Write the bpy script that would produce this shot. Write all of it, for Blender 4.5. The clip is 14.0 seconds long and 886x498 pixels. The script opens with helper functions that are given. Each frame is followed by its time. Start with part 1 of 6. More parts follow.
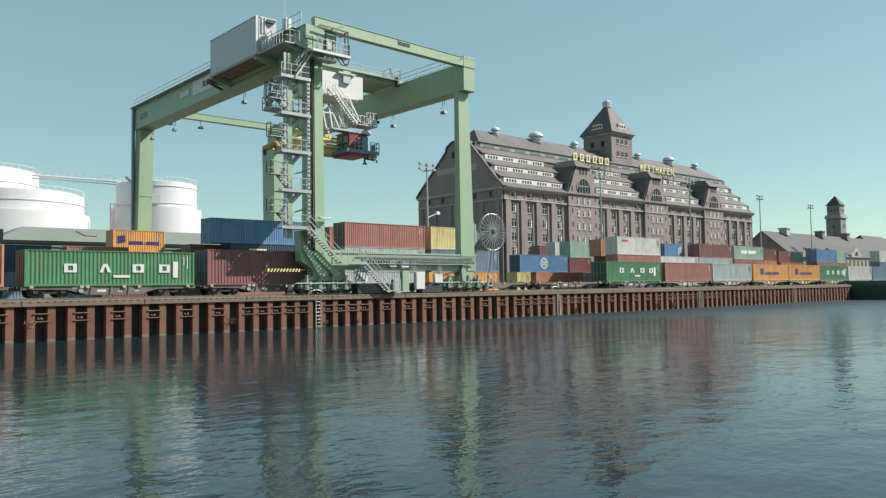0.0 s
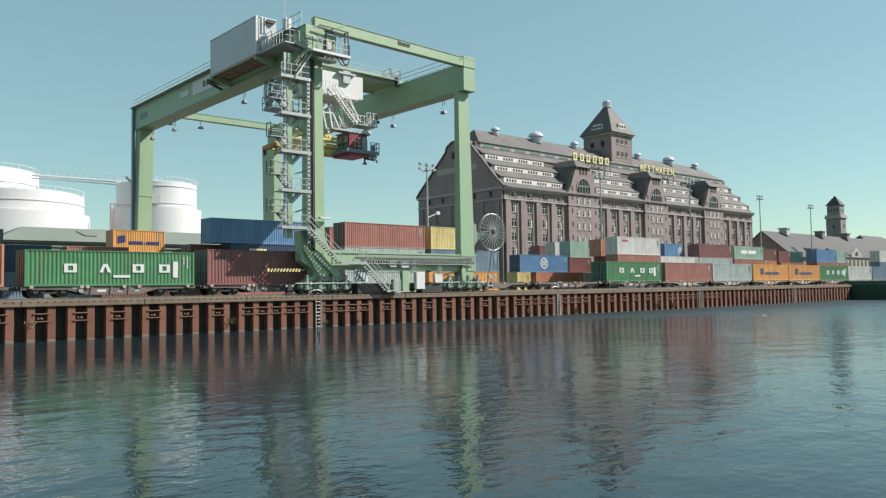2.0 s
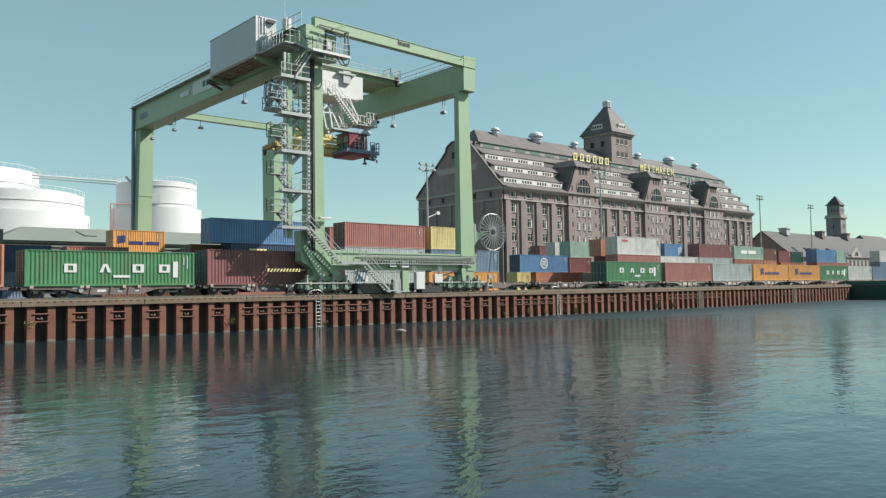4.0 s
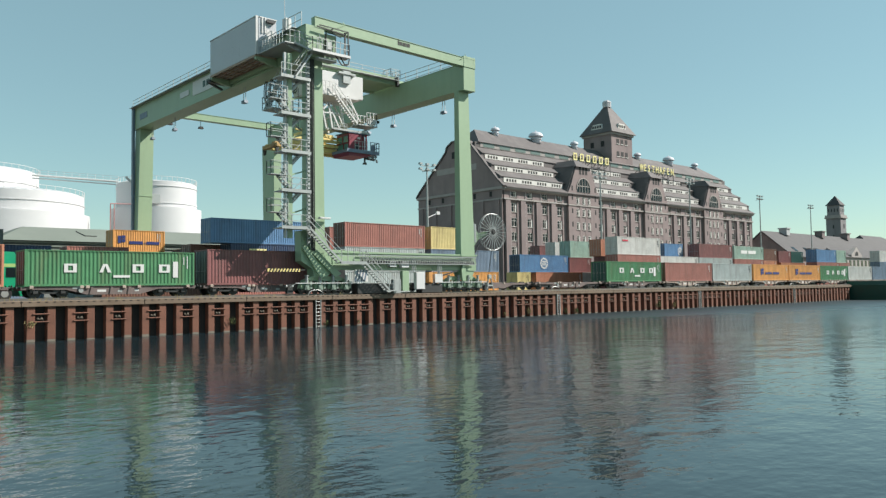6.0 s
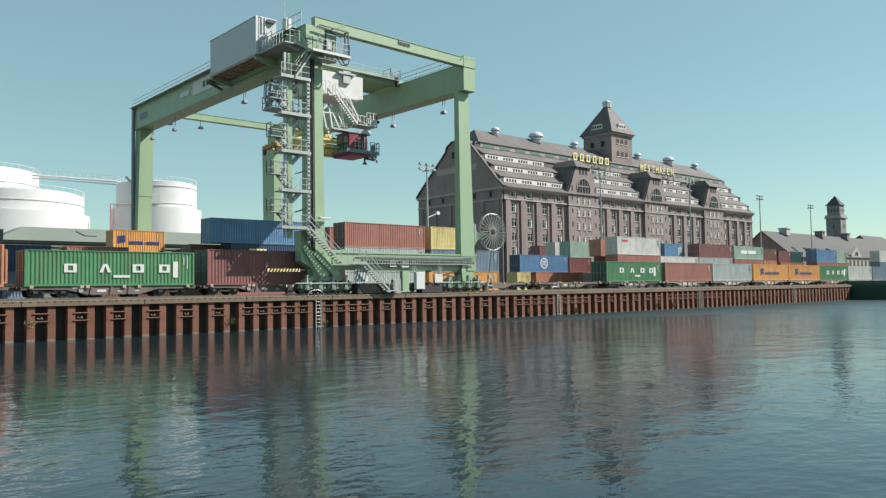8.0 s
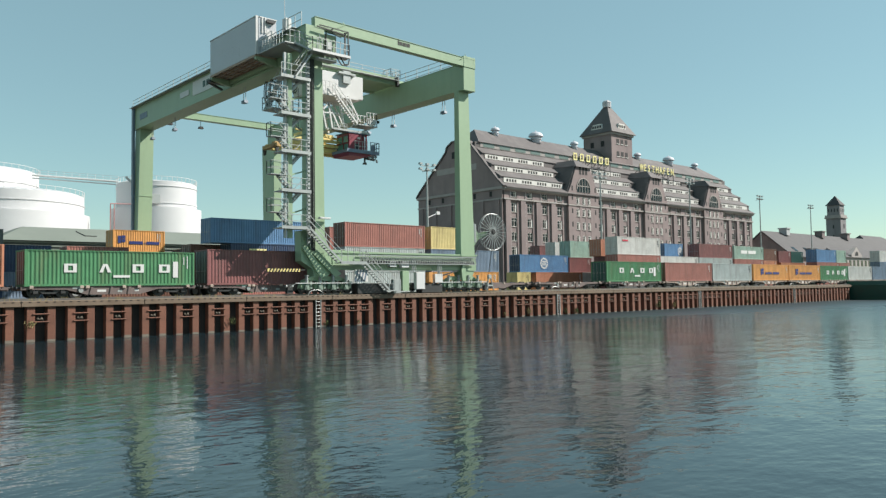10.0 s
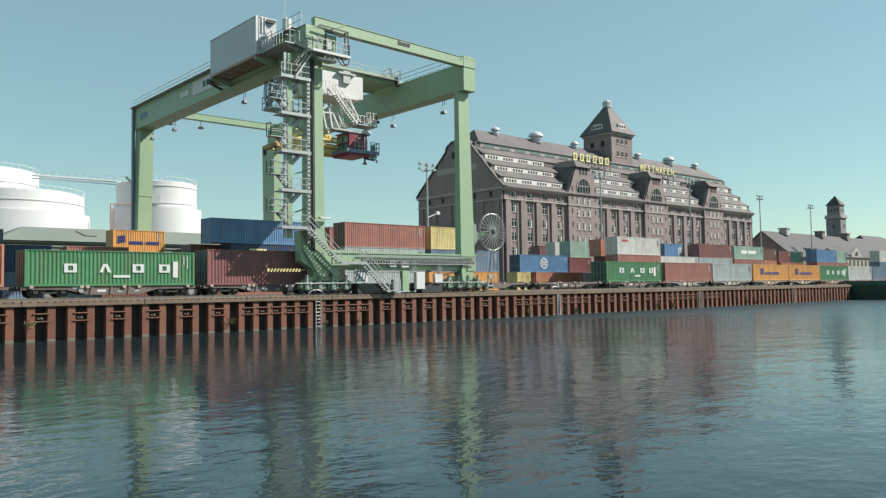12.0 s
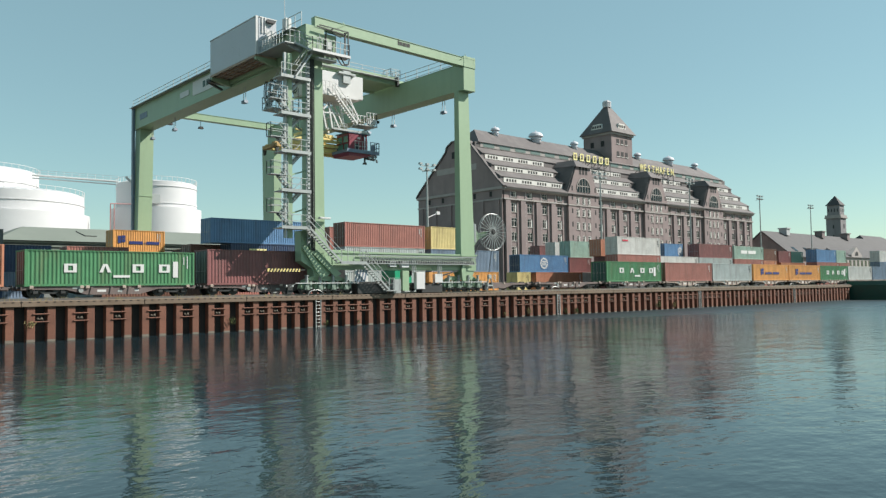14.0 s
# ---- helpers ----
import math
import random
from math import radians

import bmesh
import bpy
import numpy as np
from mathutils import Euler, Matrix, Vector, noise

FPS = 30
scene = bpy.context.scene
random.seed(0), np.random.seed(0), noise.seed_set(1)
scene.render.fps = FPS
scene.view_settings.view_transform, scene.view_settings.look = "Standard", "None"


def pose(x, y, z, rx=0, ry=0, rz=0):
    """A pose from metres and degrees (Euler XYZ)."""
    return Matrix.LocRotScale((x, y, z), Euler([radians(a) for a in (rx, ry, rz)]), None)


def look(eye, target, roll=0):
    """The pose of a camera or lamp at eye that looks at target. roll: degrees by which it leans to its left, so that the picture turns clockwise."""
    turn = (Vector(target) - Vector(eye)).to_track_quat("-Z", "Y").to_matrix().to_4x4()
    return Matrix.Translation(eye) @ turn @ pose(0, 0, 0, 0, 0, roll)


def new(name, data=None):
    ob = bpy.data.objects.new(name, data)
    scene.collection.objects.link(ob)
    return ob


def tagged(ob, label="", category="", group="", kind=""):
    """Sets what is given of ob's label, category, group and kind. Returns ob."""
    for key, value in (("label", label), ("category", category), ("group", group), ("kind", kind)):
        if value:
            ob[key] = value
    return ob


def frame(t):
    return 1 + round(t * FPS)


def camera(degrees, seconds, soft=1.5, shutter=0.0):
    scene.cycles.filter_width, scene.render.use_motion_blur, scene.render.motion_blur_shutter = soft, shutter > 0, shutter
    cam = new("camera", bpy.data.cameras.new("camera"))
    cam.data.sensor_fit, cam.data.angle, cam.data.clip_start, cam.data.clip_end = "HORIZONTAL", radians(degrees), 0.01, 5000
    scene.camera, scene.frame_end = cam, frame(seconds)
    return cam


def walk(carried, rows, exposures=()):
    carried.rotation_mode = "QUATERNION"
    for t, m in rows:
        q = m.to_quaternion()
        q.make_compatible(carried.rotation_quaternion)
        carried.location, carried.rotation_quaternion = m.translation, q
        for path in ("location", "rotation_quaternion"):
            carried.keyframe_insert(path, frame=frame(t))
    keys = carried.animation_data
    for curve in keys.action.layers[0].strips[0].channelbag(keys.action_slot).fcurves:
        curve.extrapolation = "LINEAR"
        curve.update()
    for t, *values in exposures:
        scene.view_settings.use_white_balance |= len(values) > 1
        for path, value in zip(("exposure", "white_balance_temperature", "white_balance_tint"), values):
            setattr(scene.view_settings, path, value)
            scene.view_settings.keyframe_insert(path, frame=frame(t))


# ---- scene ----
# Camera: stands still on the opposite bank, a little above the quay's level.
cam = camera(59.40, 14.0, soft=1.35)
EYE = Vector((0.0, 0.0, 3.206))
YAW, PITCH, ROLL = radians(48.324), radians(2.889), 0.815
AIM = EYE + Vector((math.cos(YAW) * math.cos(PITCH), math.sin(YAW) * math.cos(PITCH), math.sin(PITCH)))
walk(cam, [(0.0, look(EYE, AIM, -ROLL)), (14.0, look(EYE, AIM, -ROLL))], exposures=[(0.0, 0.62, 6500, 10), (14.0, 0.62, 6500, 10)])

# Daylight: clear sky and one sun, high and to the side, raking along the quay.
TO_SUN = Vector((1.0, -0.68, 1.04)).normalized()
world = bpy.data.worlds.new("sky")
scene.world = world
world.use_nodes = True
wn = world.node_tree
sky = wn.nodes.new("ShaderNodeTexSky")
sky.sky_type = "NISHITA"
sky.sun_disc = False
sky.sun_elevation = math.asin(TO_SUN.z)
sky.sun_rotation = math.atan2(TO_SUN.x, TO_SUN.y)
sky.air_density, sky.dust_density, sky.ozone_density = 1.0, 0.2, 1.2
wn.nodes["Background"].inputs["Strength"].default_value = 0.089
tint = wn.nodes.new("ShaderNodeVectorMath")
tint.operation = "MULTIPLY"
tint.inputs[1].default_value = (0.935, 1.06, 0.895)
wn.links.new(sky.outputs[0], tint.inputs[0])
haze = wn.nodes.new("ShaderNodeMix")
haze.data_type = "RGBA"
haze.inputs["Factor"].default_value = 0.46
haze.inputs["B"].default_value = (2.38, 3.9, 4.04, 1)
wn.links.new(tint.outputs[0], haze.inputs["A"])
wn.links.new(haze.outputs["Result"], wn.nodes["Background"].inputs[0])
sun = new("sun", bpy.data.lights.new("sun", "SUN"))
sun.data.energy, sun.data.angle, sun.data.color = 5.0, radians(0.5), (1.0, 0.95, 0.88)
sun.matrix_world = look(TO_SUN * 200, (0, 0, 0))


# ---- materials ----
def surface(name, rgb, rough=0.6, metal=0.0, vary=0.12, scale=1.2, bump=0.0, bump_scale=20.0, stain=None, stain_amount=0.0, stain_scale=0.5, each=0.0, streak=False):
    """A base colour with broad and fine variation, optional stains (streaks run down) and a fine relief."""
    m = bpy.data.materials.new(name)
    m.use_nodes = True
    nt = m.node_tree
    n, l = nt.nodes, nt.links
    b = n["Principled BSDF"]
    b.inputs["Roughness"].default_value, b.inputs["Metallic"].default_value = rough, metal
    co = n.new("ShaderNodeTexCoord")
    broad = n.new("ShaderNodeTexNoise")
    broad.inputs["Scale"].default_value, broad.inputs["Detail"].default_value = scale, 6
    l.new(co.outputs["Object"], broad.inputs["Vector"])
    fine = n.new("ShaderNodeTexNoise")
    fine.inputs["Scale"].default_value, fine.inputs["Detail"].default_value = scale * 11, 4
    l.new(co.outputs["Object"], fine.inputs["Vector"])
    add = n.new("ShaderNodeMath")
    add.operation = "MULTIPLY_ADD"
    l.new(fine.outputs["Fac"], add.inputs[0])
    add.inputs[1].default_value = 0.5
    l.new(broad.outputs["Fac"], add.inputs[2])
    ramp = n.new("ShaderNodeMapRange")
    ramp.inputs["From Min"].default_value, ramp.inputs["From Max"].default_value = 0.45, 1.05
    ramp.inputs["To Min"].default_value, ramp.inputs["To Max"].default_value = 1 - vary, 1 + vary
    l.new(add.outputs[0], ramp.inputs["Value"])
    value = ramp.outputs[0]
    if each:
        info = n.new("ShaderNodeObjectInfo")
        er = n.new("ShaderNodeMapRange")
        er.inputs["To Min"].default_value, er.inputs["To Max"].default_value = 1 - each, 1 + each
        l.new(info.outputs["Random"], er.inputs["Value"])
        mul = n.new("ShaderNodeMath")
        mul.operation = "MULTIPLY"
        l.new(value, mul.inputs[0])
        l.new(er.outputs[0], mul.inputs[1])
        value = mul.outputs[0]
    col = n.new("ShaderNodeVectorMath")
    col.operation = "SCALE"
    col.inputs[0].default_value = rgb
    l.new(value, col.inputs["Scale"])
    out = col.outputs[0]
    if stain:
        sc = n.new("ShaderNodeMapping")
        sc.inputs["Scale"].default_value = (1, 1, 0.12) if streak else (1, 1, 1)
        l.new(co.outputs["Object"], sc.inputs["Vector"])
        sn = n.new("ShaderNodeTexNoise")
        sn.inputs["Scale"].default_value, sn.inputs["Detail"].default_value, sn.inputs["Roughness"].default_value = stain_scale, 8, 0.65
        l.new(sc.outputs[0], sn.inputs["Vector"])
        sr = n.new("ShaderNodeMapRange")
        sr.inputs["From Min"].default_value, sr.inputs["From Max"].default_value = 0.48, 0.72
        sr.inputs["To Max"].default_value = stain_amount
        l.new(sn.outputs["Fac"], sr.inputs["Value"])
        mix = n.new("ShaderNodeMix")
        mix.data_type = "RGBA"
        l.new(sr.outputs[0], mix.inputs["Factor"])
        l.new(out, mix.inputs["A"])
        mix.inputs["B"].default_value = (*stain, 1)
        out = mix.outputs["Result"]
    l.new(out, b.inputs["Base Color"])
    rr = n.new("ShaderNodeMapRange")
    rr.inputs["To Min"].default_value, rr.inputs["To Max"].default_value = max(rough - 0.12, 0.02), min(rough + 0.12, 1)
    l.new(fine.outputs["Fac"], rr.inputs["Value"])
    l.new(rr.outputs[0], b.inputs["Roughness"])
    if bump:
        bn = n.new("ShaderNodeTexNoise")
        bn.inputs["Scale"].default_value, bn.inputs["Detail"].default_value = bump_scale, 5
        l.new(co.outputs["Object"], bn.inputs["Vector"])
        bp = n.new("ShaderNodeBump")
        bp.inputs["Strength"].default_value, bp.inputs["Distance"].default_value = 0.6, bump
        l.new(bn.outputs["Fac"], bp.inputs["Height"])
        l.new(bp.outputs[0], b.inputs["Normal"])
    return m


RUST = (0.13, 0.055, 0.03)
GRIME = (0.05, 0.045, 0.04)


def paint(name, rgb, stain=RUST, amount=0.25, rough=0.5):
    return surface(name, rgb, rough, 0.0, 0.17, 0.8, 0.006, 9, stain, min(amount * 1.5, 0.6), 1.7, 0.06, True)


def glass(name, rgb, rough=0.05):
    m = bpy.data.materials.new(name)
    m.use_nodes = True
    b = m.node_tree.nodes["Principled BSDF"]
    b.inputs["Base Color"].default_value, b.inputs["Roughness"].default_value = (*rgb, 1), rough
    b.inputs["Specular IOR Level"].default_value = 0.3
    return m


def water_material():
    m = bpy.data.materials.new("harbour_water")
    m.use_nodes = True
    nt = m.node_tree
    n, l = nt.nodes, nt.links
    b = n["Principled BSDF"]
    b.inputs["Base Color"].default_value = (0.014, 0.025, 0.030, 1)
    b.inputs["Roughness"].default_value = 0.075
    b.inputs["IOR"].default_value = 1.333
    co = n.new("ShaderNodeTexCoord")
    heights = []
    # long swell, wind ripples drawn out across the basin, and small capillary chop
    for scale, stretch, turn, detail, weight in ((0.3, 2.0, 0.5, 2, 0.5), (0.85, 1.7, -0.25, 3, 0.95), (3.2, 1.4, 0.15, 3, 0.32)):
        mp = n.new("ShaderNodeMapping")
        mp.inputs["Rotation"].default_value = (0, 0, radians(-42) + turn)
        mp.inputs["Scale"].default_value = (scale / stretch, scale, scale)
        l.new(co.outputs["Object"], mp.inputs["Vector"])
        t = n.new("ShaderNodeTexNoise")
        t.inputs["Scale"].default_value, t.inputs["Detail"].default_value, t.inputs["Roughness"].default_value = 1.0, detail, 0.5
        l.new(mp.outputs[0], t.inputs["Vector"])
        w = n.new("ShaderNodeMath")
        w.operation = "MULTIPLY"
        w.inputs[1].default_value = weight
        l.new(t.outputs["Fac"], w.inputs[0])
        heights.append(w.outputs[0])
    # gusts: calm and ruffled patches
    g = n.new("ShaderNodeTexNoise")
    g.inputs["Scale"].default_value, g.inputs["Detail"].default_value = 0.06, 3
    l.new(co.outputs["Object"], g.inputs["Vector"])
    gr = n.new("ShaderNodeMapRange")
    gr.inputs["From Min"].default_value, gr.inputs["From Max"].default_value = 0.35, 0.65
    gr.inputs["To Min"].default_value, gr.inputs["To Max"].default_value = 0.55, 1.1
    l.new(g.outputs["Fac"], gr.inputs["Value"])
    s1 = n.new("ShaderNodeMath")
    l.new(heights[0], s1.inputs[0])
    l.new(heights[1], s1.inputs[1])
    s2 = n.new("ShaderNodeMath")
    l.new(s1.outputs[0], s2.inputs[0])
    l.new(heights[2], s2.inputs[1])
    s3 = n.new("ShaderNodeMath")
    s3.operation = "MULTIPLY"
    l.new(s2.outputs[0], s3.inputs[0])
    l.new(gr.outputs[0], s3.inputs[1])
    # sheltered from the wind under the quay wall
    sy = n.new("ShaderNodeSeparateXYZ")
    l.new(co.outputs["Object"], sy.inputs[0])
    lee = n.new("ShaderNodeMapRange")
    lee.interpolation_type = "SMOOTHSTEP"
    lee.inputs["From Min"].default_value, lee.inputs["From Max"].default_value = 28.0, 53.0
    lee.inputs["To Min"].default_value, lee.inputs["To Max"].default_value = 0.66, 0.55
    l.new(sy.outputs["Y"], lee.inputs["Value"])
    s4 = n.new("ShaderNodeMath")
    s4.operation = "MULTIPLY"
    l.new(s3.outputs[0], s4.inputs[0])
    l.new(lee.outputs[0], s4.inputs[1])
    # capillary ruffle too fine to model goes into the gloss: more of it down the open basin
    sep = n.new("ShaderNodeSeparateXYZ")
    l.new(co.outputs["Object"], sep.inputs[0])
    rg = n.new("ShaderNodeMapRange")
    rg.inputs["From Min"].default_value, rg.inputs["From Max"].default_value = 26.0, 100.0
    rg.inputs["To Min"].default_value, rg.inputs["To Max"].default_value = 0.055, 0.27
    l.new(sep.outputs["X"], rg.inputs["Value"])
    # eddies along the piling ruffle the surface where the basin opens
    ed = n.new("ShaderNodeMapRange")
    ed.interpolation_type = "SMOOTHSTEP"
    ed.inputs["From Min"].default_value, ed.inputs["From Max"].default_value = 36.0, 56.0
    ed.inputs["To Min"].default_value, ed.inputs["To Max"].default_value = 0.0, 1.3
    l.new(sep.outputs["Y"], ed.inputs["Value"])
    mulr = n.new("ShaderNodeMath")
    mulr.operation = "MULTIPLY_ADD"
    l.new(rg.outputs[0], mulr.inputs[0])
    l.new(ed.outputs[0], mulr.inputs[1])
    l.new(rg.outputs[0], mulr.inputs[2])
    l.new(mulr.outputs[0], b.inputs["Roughness"])
    bp = n.new("ShaderNodeBump")
    bp.inputs["Strength"].default_value, bp.inputs["Distance"].default_value = 1.0, 0.085
    l.new(s4.outputs[0], bp.inputs["Height"])
    l.new(bp.outputs[0], b.inputs["Normal"])
    return m


WATER = water_material()
ASPHALT = surface("quay_ground", (0.111, 0.102, 0.085), 0.9, 0, 0.2, 0.3, 0.02, 8, (0.10, 0.11, 0.05), 0.6, 0.3)
CONCRETE = surface("coping_concrete", (0.165, 0.12, 0.085), 0.85, 0, 0.18, 0.7, 0.012, 9, (0.12, 0.08, 0.05), 0.7, 0.8)
PILE = surface("rusty_sheet_pile", (0.165, 0.068, 0.042), 0.8, 0, 0.32, 1.1, 0.025, 9, (0.07, 0.042, 0.036), 0.85, 2.2, 0.16, True)
# near-black in place of rust: the recess shade is put into this colour
PILE_BACK = surface("shade_dark_sheet_pile", (0.03, 0.024, 0.021), 0.9, 0, 0.25, 0.8, 0.01, 8)
ALGAE = surface("dry_waterline_crust", (0.17, 0.145, 0.115), 0.9, 0, 0.25, 3)
GREEN = surface("crane_green_paint", (0.265, 0.365, 0.235), 0.42, 0, 0.06, 0.25, 0.002, 10, (0.19, 0.26, 0.17), 0.4, 0.5, 0, True)
GEARGREY = surface("painted_gear_casing", (0.2, 0.26, 0.21), 0.5, 0.1, 0.2, 2.0, 0, 10, GRIME, 0.6, 1.5)
GALV = surface("galvanised_steel", (0.34, 0.357, 0.348), 0.45, 0.35, 0.12, 2.0)
DARKSTEEL = surface("dark_oily_steel", (0.043, 0.044, 0.043), 0.55, 0.3, 0.2, 1.5)
CABLE = surface("black_rubber_cable", (0.013, 0.013, 0.014), 0.6)
WHITE = surface("white_paint", (0.561, 0.561, 0.552), 0.5, 0, 0.04, 0.5, 0, 10, (0.5, 0.48, 0.44), 0.25, 0.5, 0, True)
HOUSE = surface("machine_house_sheet", (0.44, 0.46, 0.49), 0.4, 0.0, 0.05, 0.4)
BOTTOM = surface("house_underside", (0.36, 0.27, 0.2), 0.7, 0, 0.15, 1.5)
CABRED = surface("cab_red_paint", (0.2, 0.026, 0.045), 0.45, 0, 0.12, 1.5)
YELLOW = surface("spreader_yellow", (0.72, 0.58, 0.22), 0.5, 0, 0.15, 1.0, 0, 10, RUST, 0.5, 1.2)
BLACK = surface("matt_black", (0.01, 0.01, 0.01), 0.7)
MARK = surface("white_marking", (0.578, 0.578, 0.561), 0.55, 0, 0.05, 1)
NAVY = surface("navy_marking", (0.017, 0.03, 0.136), 0.5)
CYAN = surface("pale_blue_marking", (0.468, 0.595, 0.637), 0.5)
LETTERYELLOW = surface("sign_yellow", (0.72, 0.64, 0.30), 0.45)
REDMARK = surface("red_marking", (0.468, 0.025, 0.051), 0.5)
BRICK = surface("dark_clinker_brick", (0.225, 0.177, 0.172), 0.85, 0, 0.16, 0.35, 0.01, 6, (0.11, 0.09, 0.092), 0.5, 0.25, 0, True)
TRIMSTONE = surface("pale_render_trim", (0.306, 0.281, 0.264), 0.8, 0, 0.12, 0.6)
SLATE = surface("brown_slate_roof", (0.1, 0.088, 0.087), 0.75, 0, 0.14, 0.5, 0.012, 5, (0.21, 0.19, 0.18), 0.5, 0.2)
BANDWHITE = surface("white_dormer_boarding", (0.56, 0.545, 0.51), 0.6, 0, 0.07, 0.8)
VENTZINC = surface("bluish_zinc_sheet", (0.5, 0.51, 0.55), 0.6, 0.0, 0.12, 0.8, 0, 10, (0.3, 0.31, 0.33), 0.4, 0.8)
ZINC = surface("weathered_zinc", (0.425, 0.416, 0.425), 0.5, 0.2, 0.12, 0.8)
TOWERBRICK = surface("weathered_grey_brick", (0.21, 0.2, 0.205), 0.85, 0, 0.16, 0.35, 0.01, 6, (0.09, 0.09, 0.095), 0.5, 0.25, 0, True)
REDPIPE = surface("faded_red_pipe_paint", (0.36, 0.16, 0.15), 0.6, 0, 0.12, 1.0)
PANE = glass("window_pane", (0.012, 0.018, 0.02))
# teal base colour stands in for sky reflected in the cab glass
CABPANE = glass("cab_pane_sky_reflection", (0.10, 0.27, 0.25), 0.08)
# pale green base colour paints in the sky's reflection on the clerestory
ATTICPANE = glass("attic_glass_sky_reflection", (0.15, 0.2, 0.185), 0.25)
RUSTYYELLOW = surface("worn_spreader_yellow", (0.4, 0.26, 0.1), 0.6, 0, 0.25, 1.5, 0.004, 12, RUST, 0.8, 1.6)
COPPER = surface("verdigris_sheet", (0.187, 0.281, 0.255), 0.7, 0, 0.2, 1)
SHEDROOF = surface("grey_green_roofing", (0.162, 0.183, 0.157), 0.7, 0, 0.1, 0.25, 0.01, 4, (0.13, 0.15, 0.13), 0.4, 0.1)
SHEDGREY = surface("shed_cladding", (0.17, 0.178, 0.17), 0.7, 0, 0.1, 0.3)
TANK = surface("white_tank_paint", (0.57, 0.565, 0.57), 0.45, 0, 0.03, 0.1)
ROOFGREY = surface("grey_slate_roof", (0.056, 0.053, 0.055), 0.8, 0, 0.14, 0.3, 0.01, 4)
HULL = surface("dark_green_hull", (0.015, 0.065, 0.05), 0.45, 0, 0.2, 0.3, 0, 10, (0.03, 0.03, 0.03), 0.5, 0.6)
WAGON = surface("wagon_frame_brown", (0.145, 0.111, 0.102), 0.7, 0, 0.2, 0.8, 0, 10, (0.05, 0.04, 0.04), 0.6, 0.7)
WAGONPALE = surface("wagon_frame_pale", (0.391, 0.315, 0.264), 0.7, 0, 0.15, 0.8, 0, 10, (0.12, 0.09, 0.08), 0.5, 0.8)
RAIL = surface("worn_rail_steel", (0.187, 0.162, 0.145), 0.45, 0.6, 0.2, 2)
TEAL = surface("green_lorry_paint", (0.012, 0.30, 0.15), 0.35)
LORRYPALE = surface("pale_green_stripe", (0.35, 0.50, 0.18), 0.4)
GRASS = surface("quayside_weeds", (0.085, 0.102, 0.03), 0.8, 0, 0.4, 2)
DRYGRASS = surface("dry_weeds", (0.255, 0.212, 0.093), 0.85, 0, 0.35, 3)
FEATHER = surface("grey_feathers", (0.255, 0.255, 0.246), 0.7)


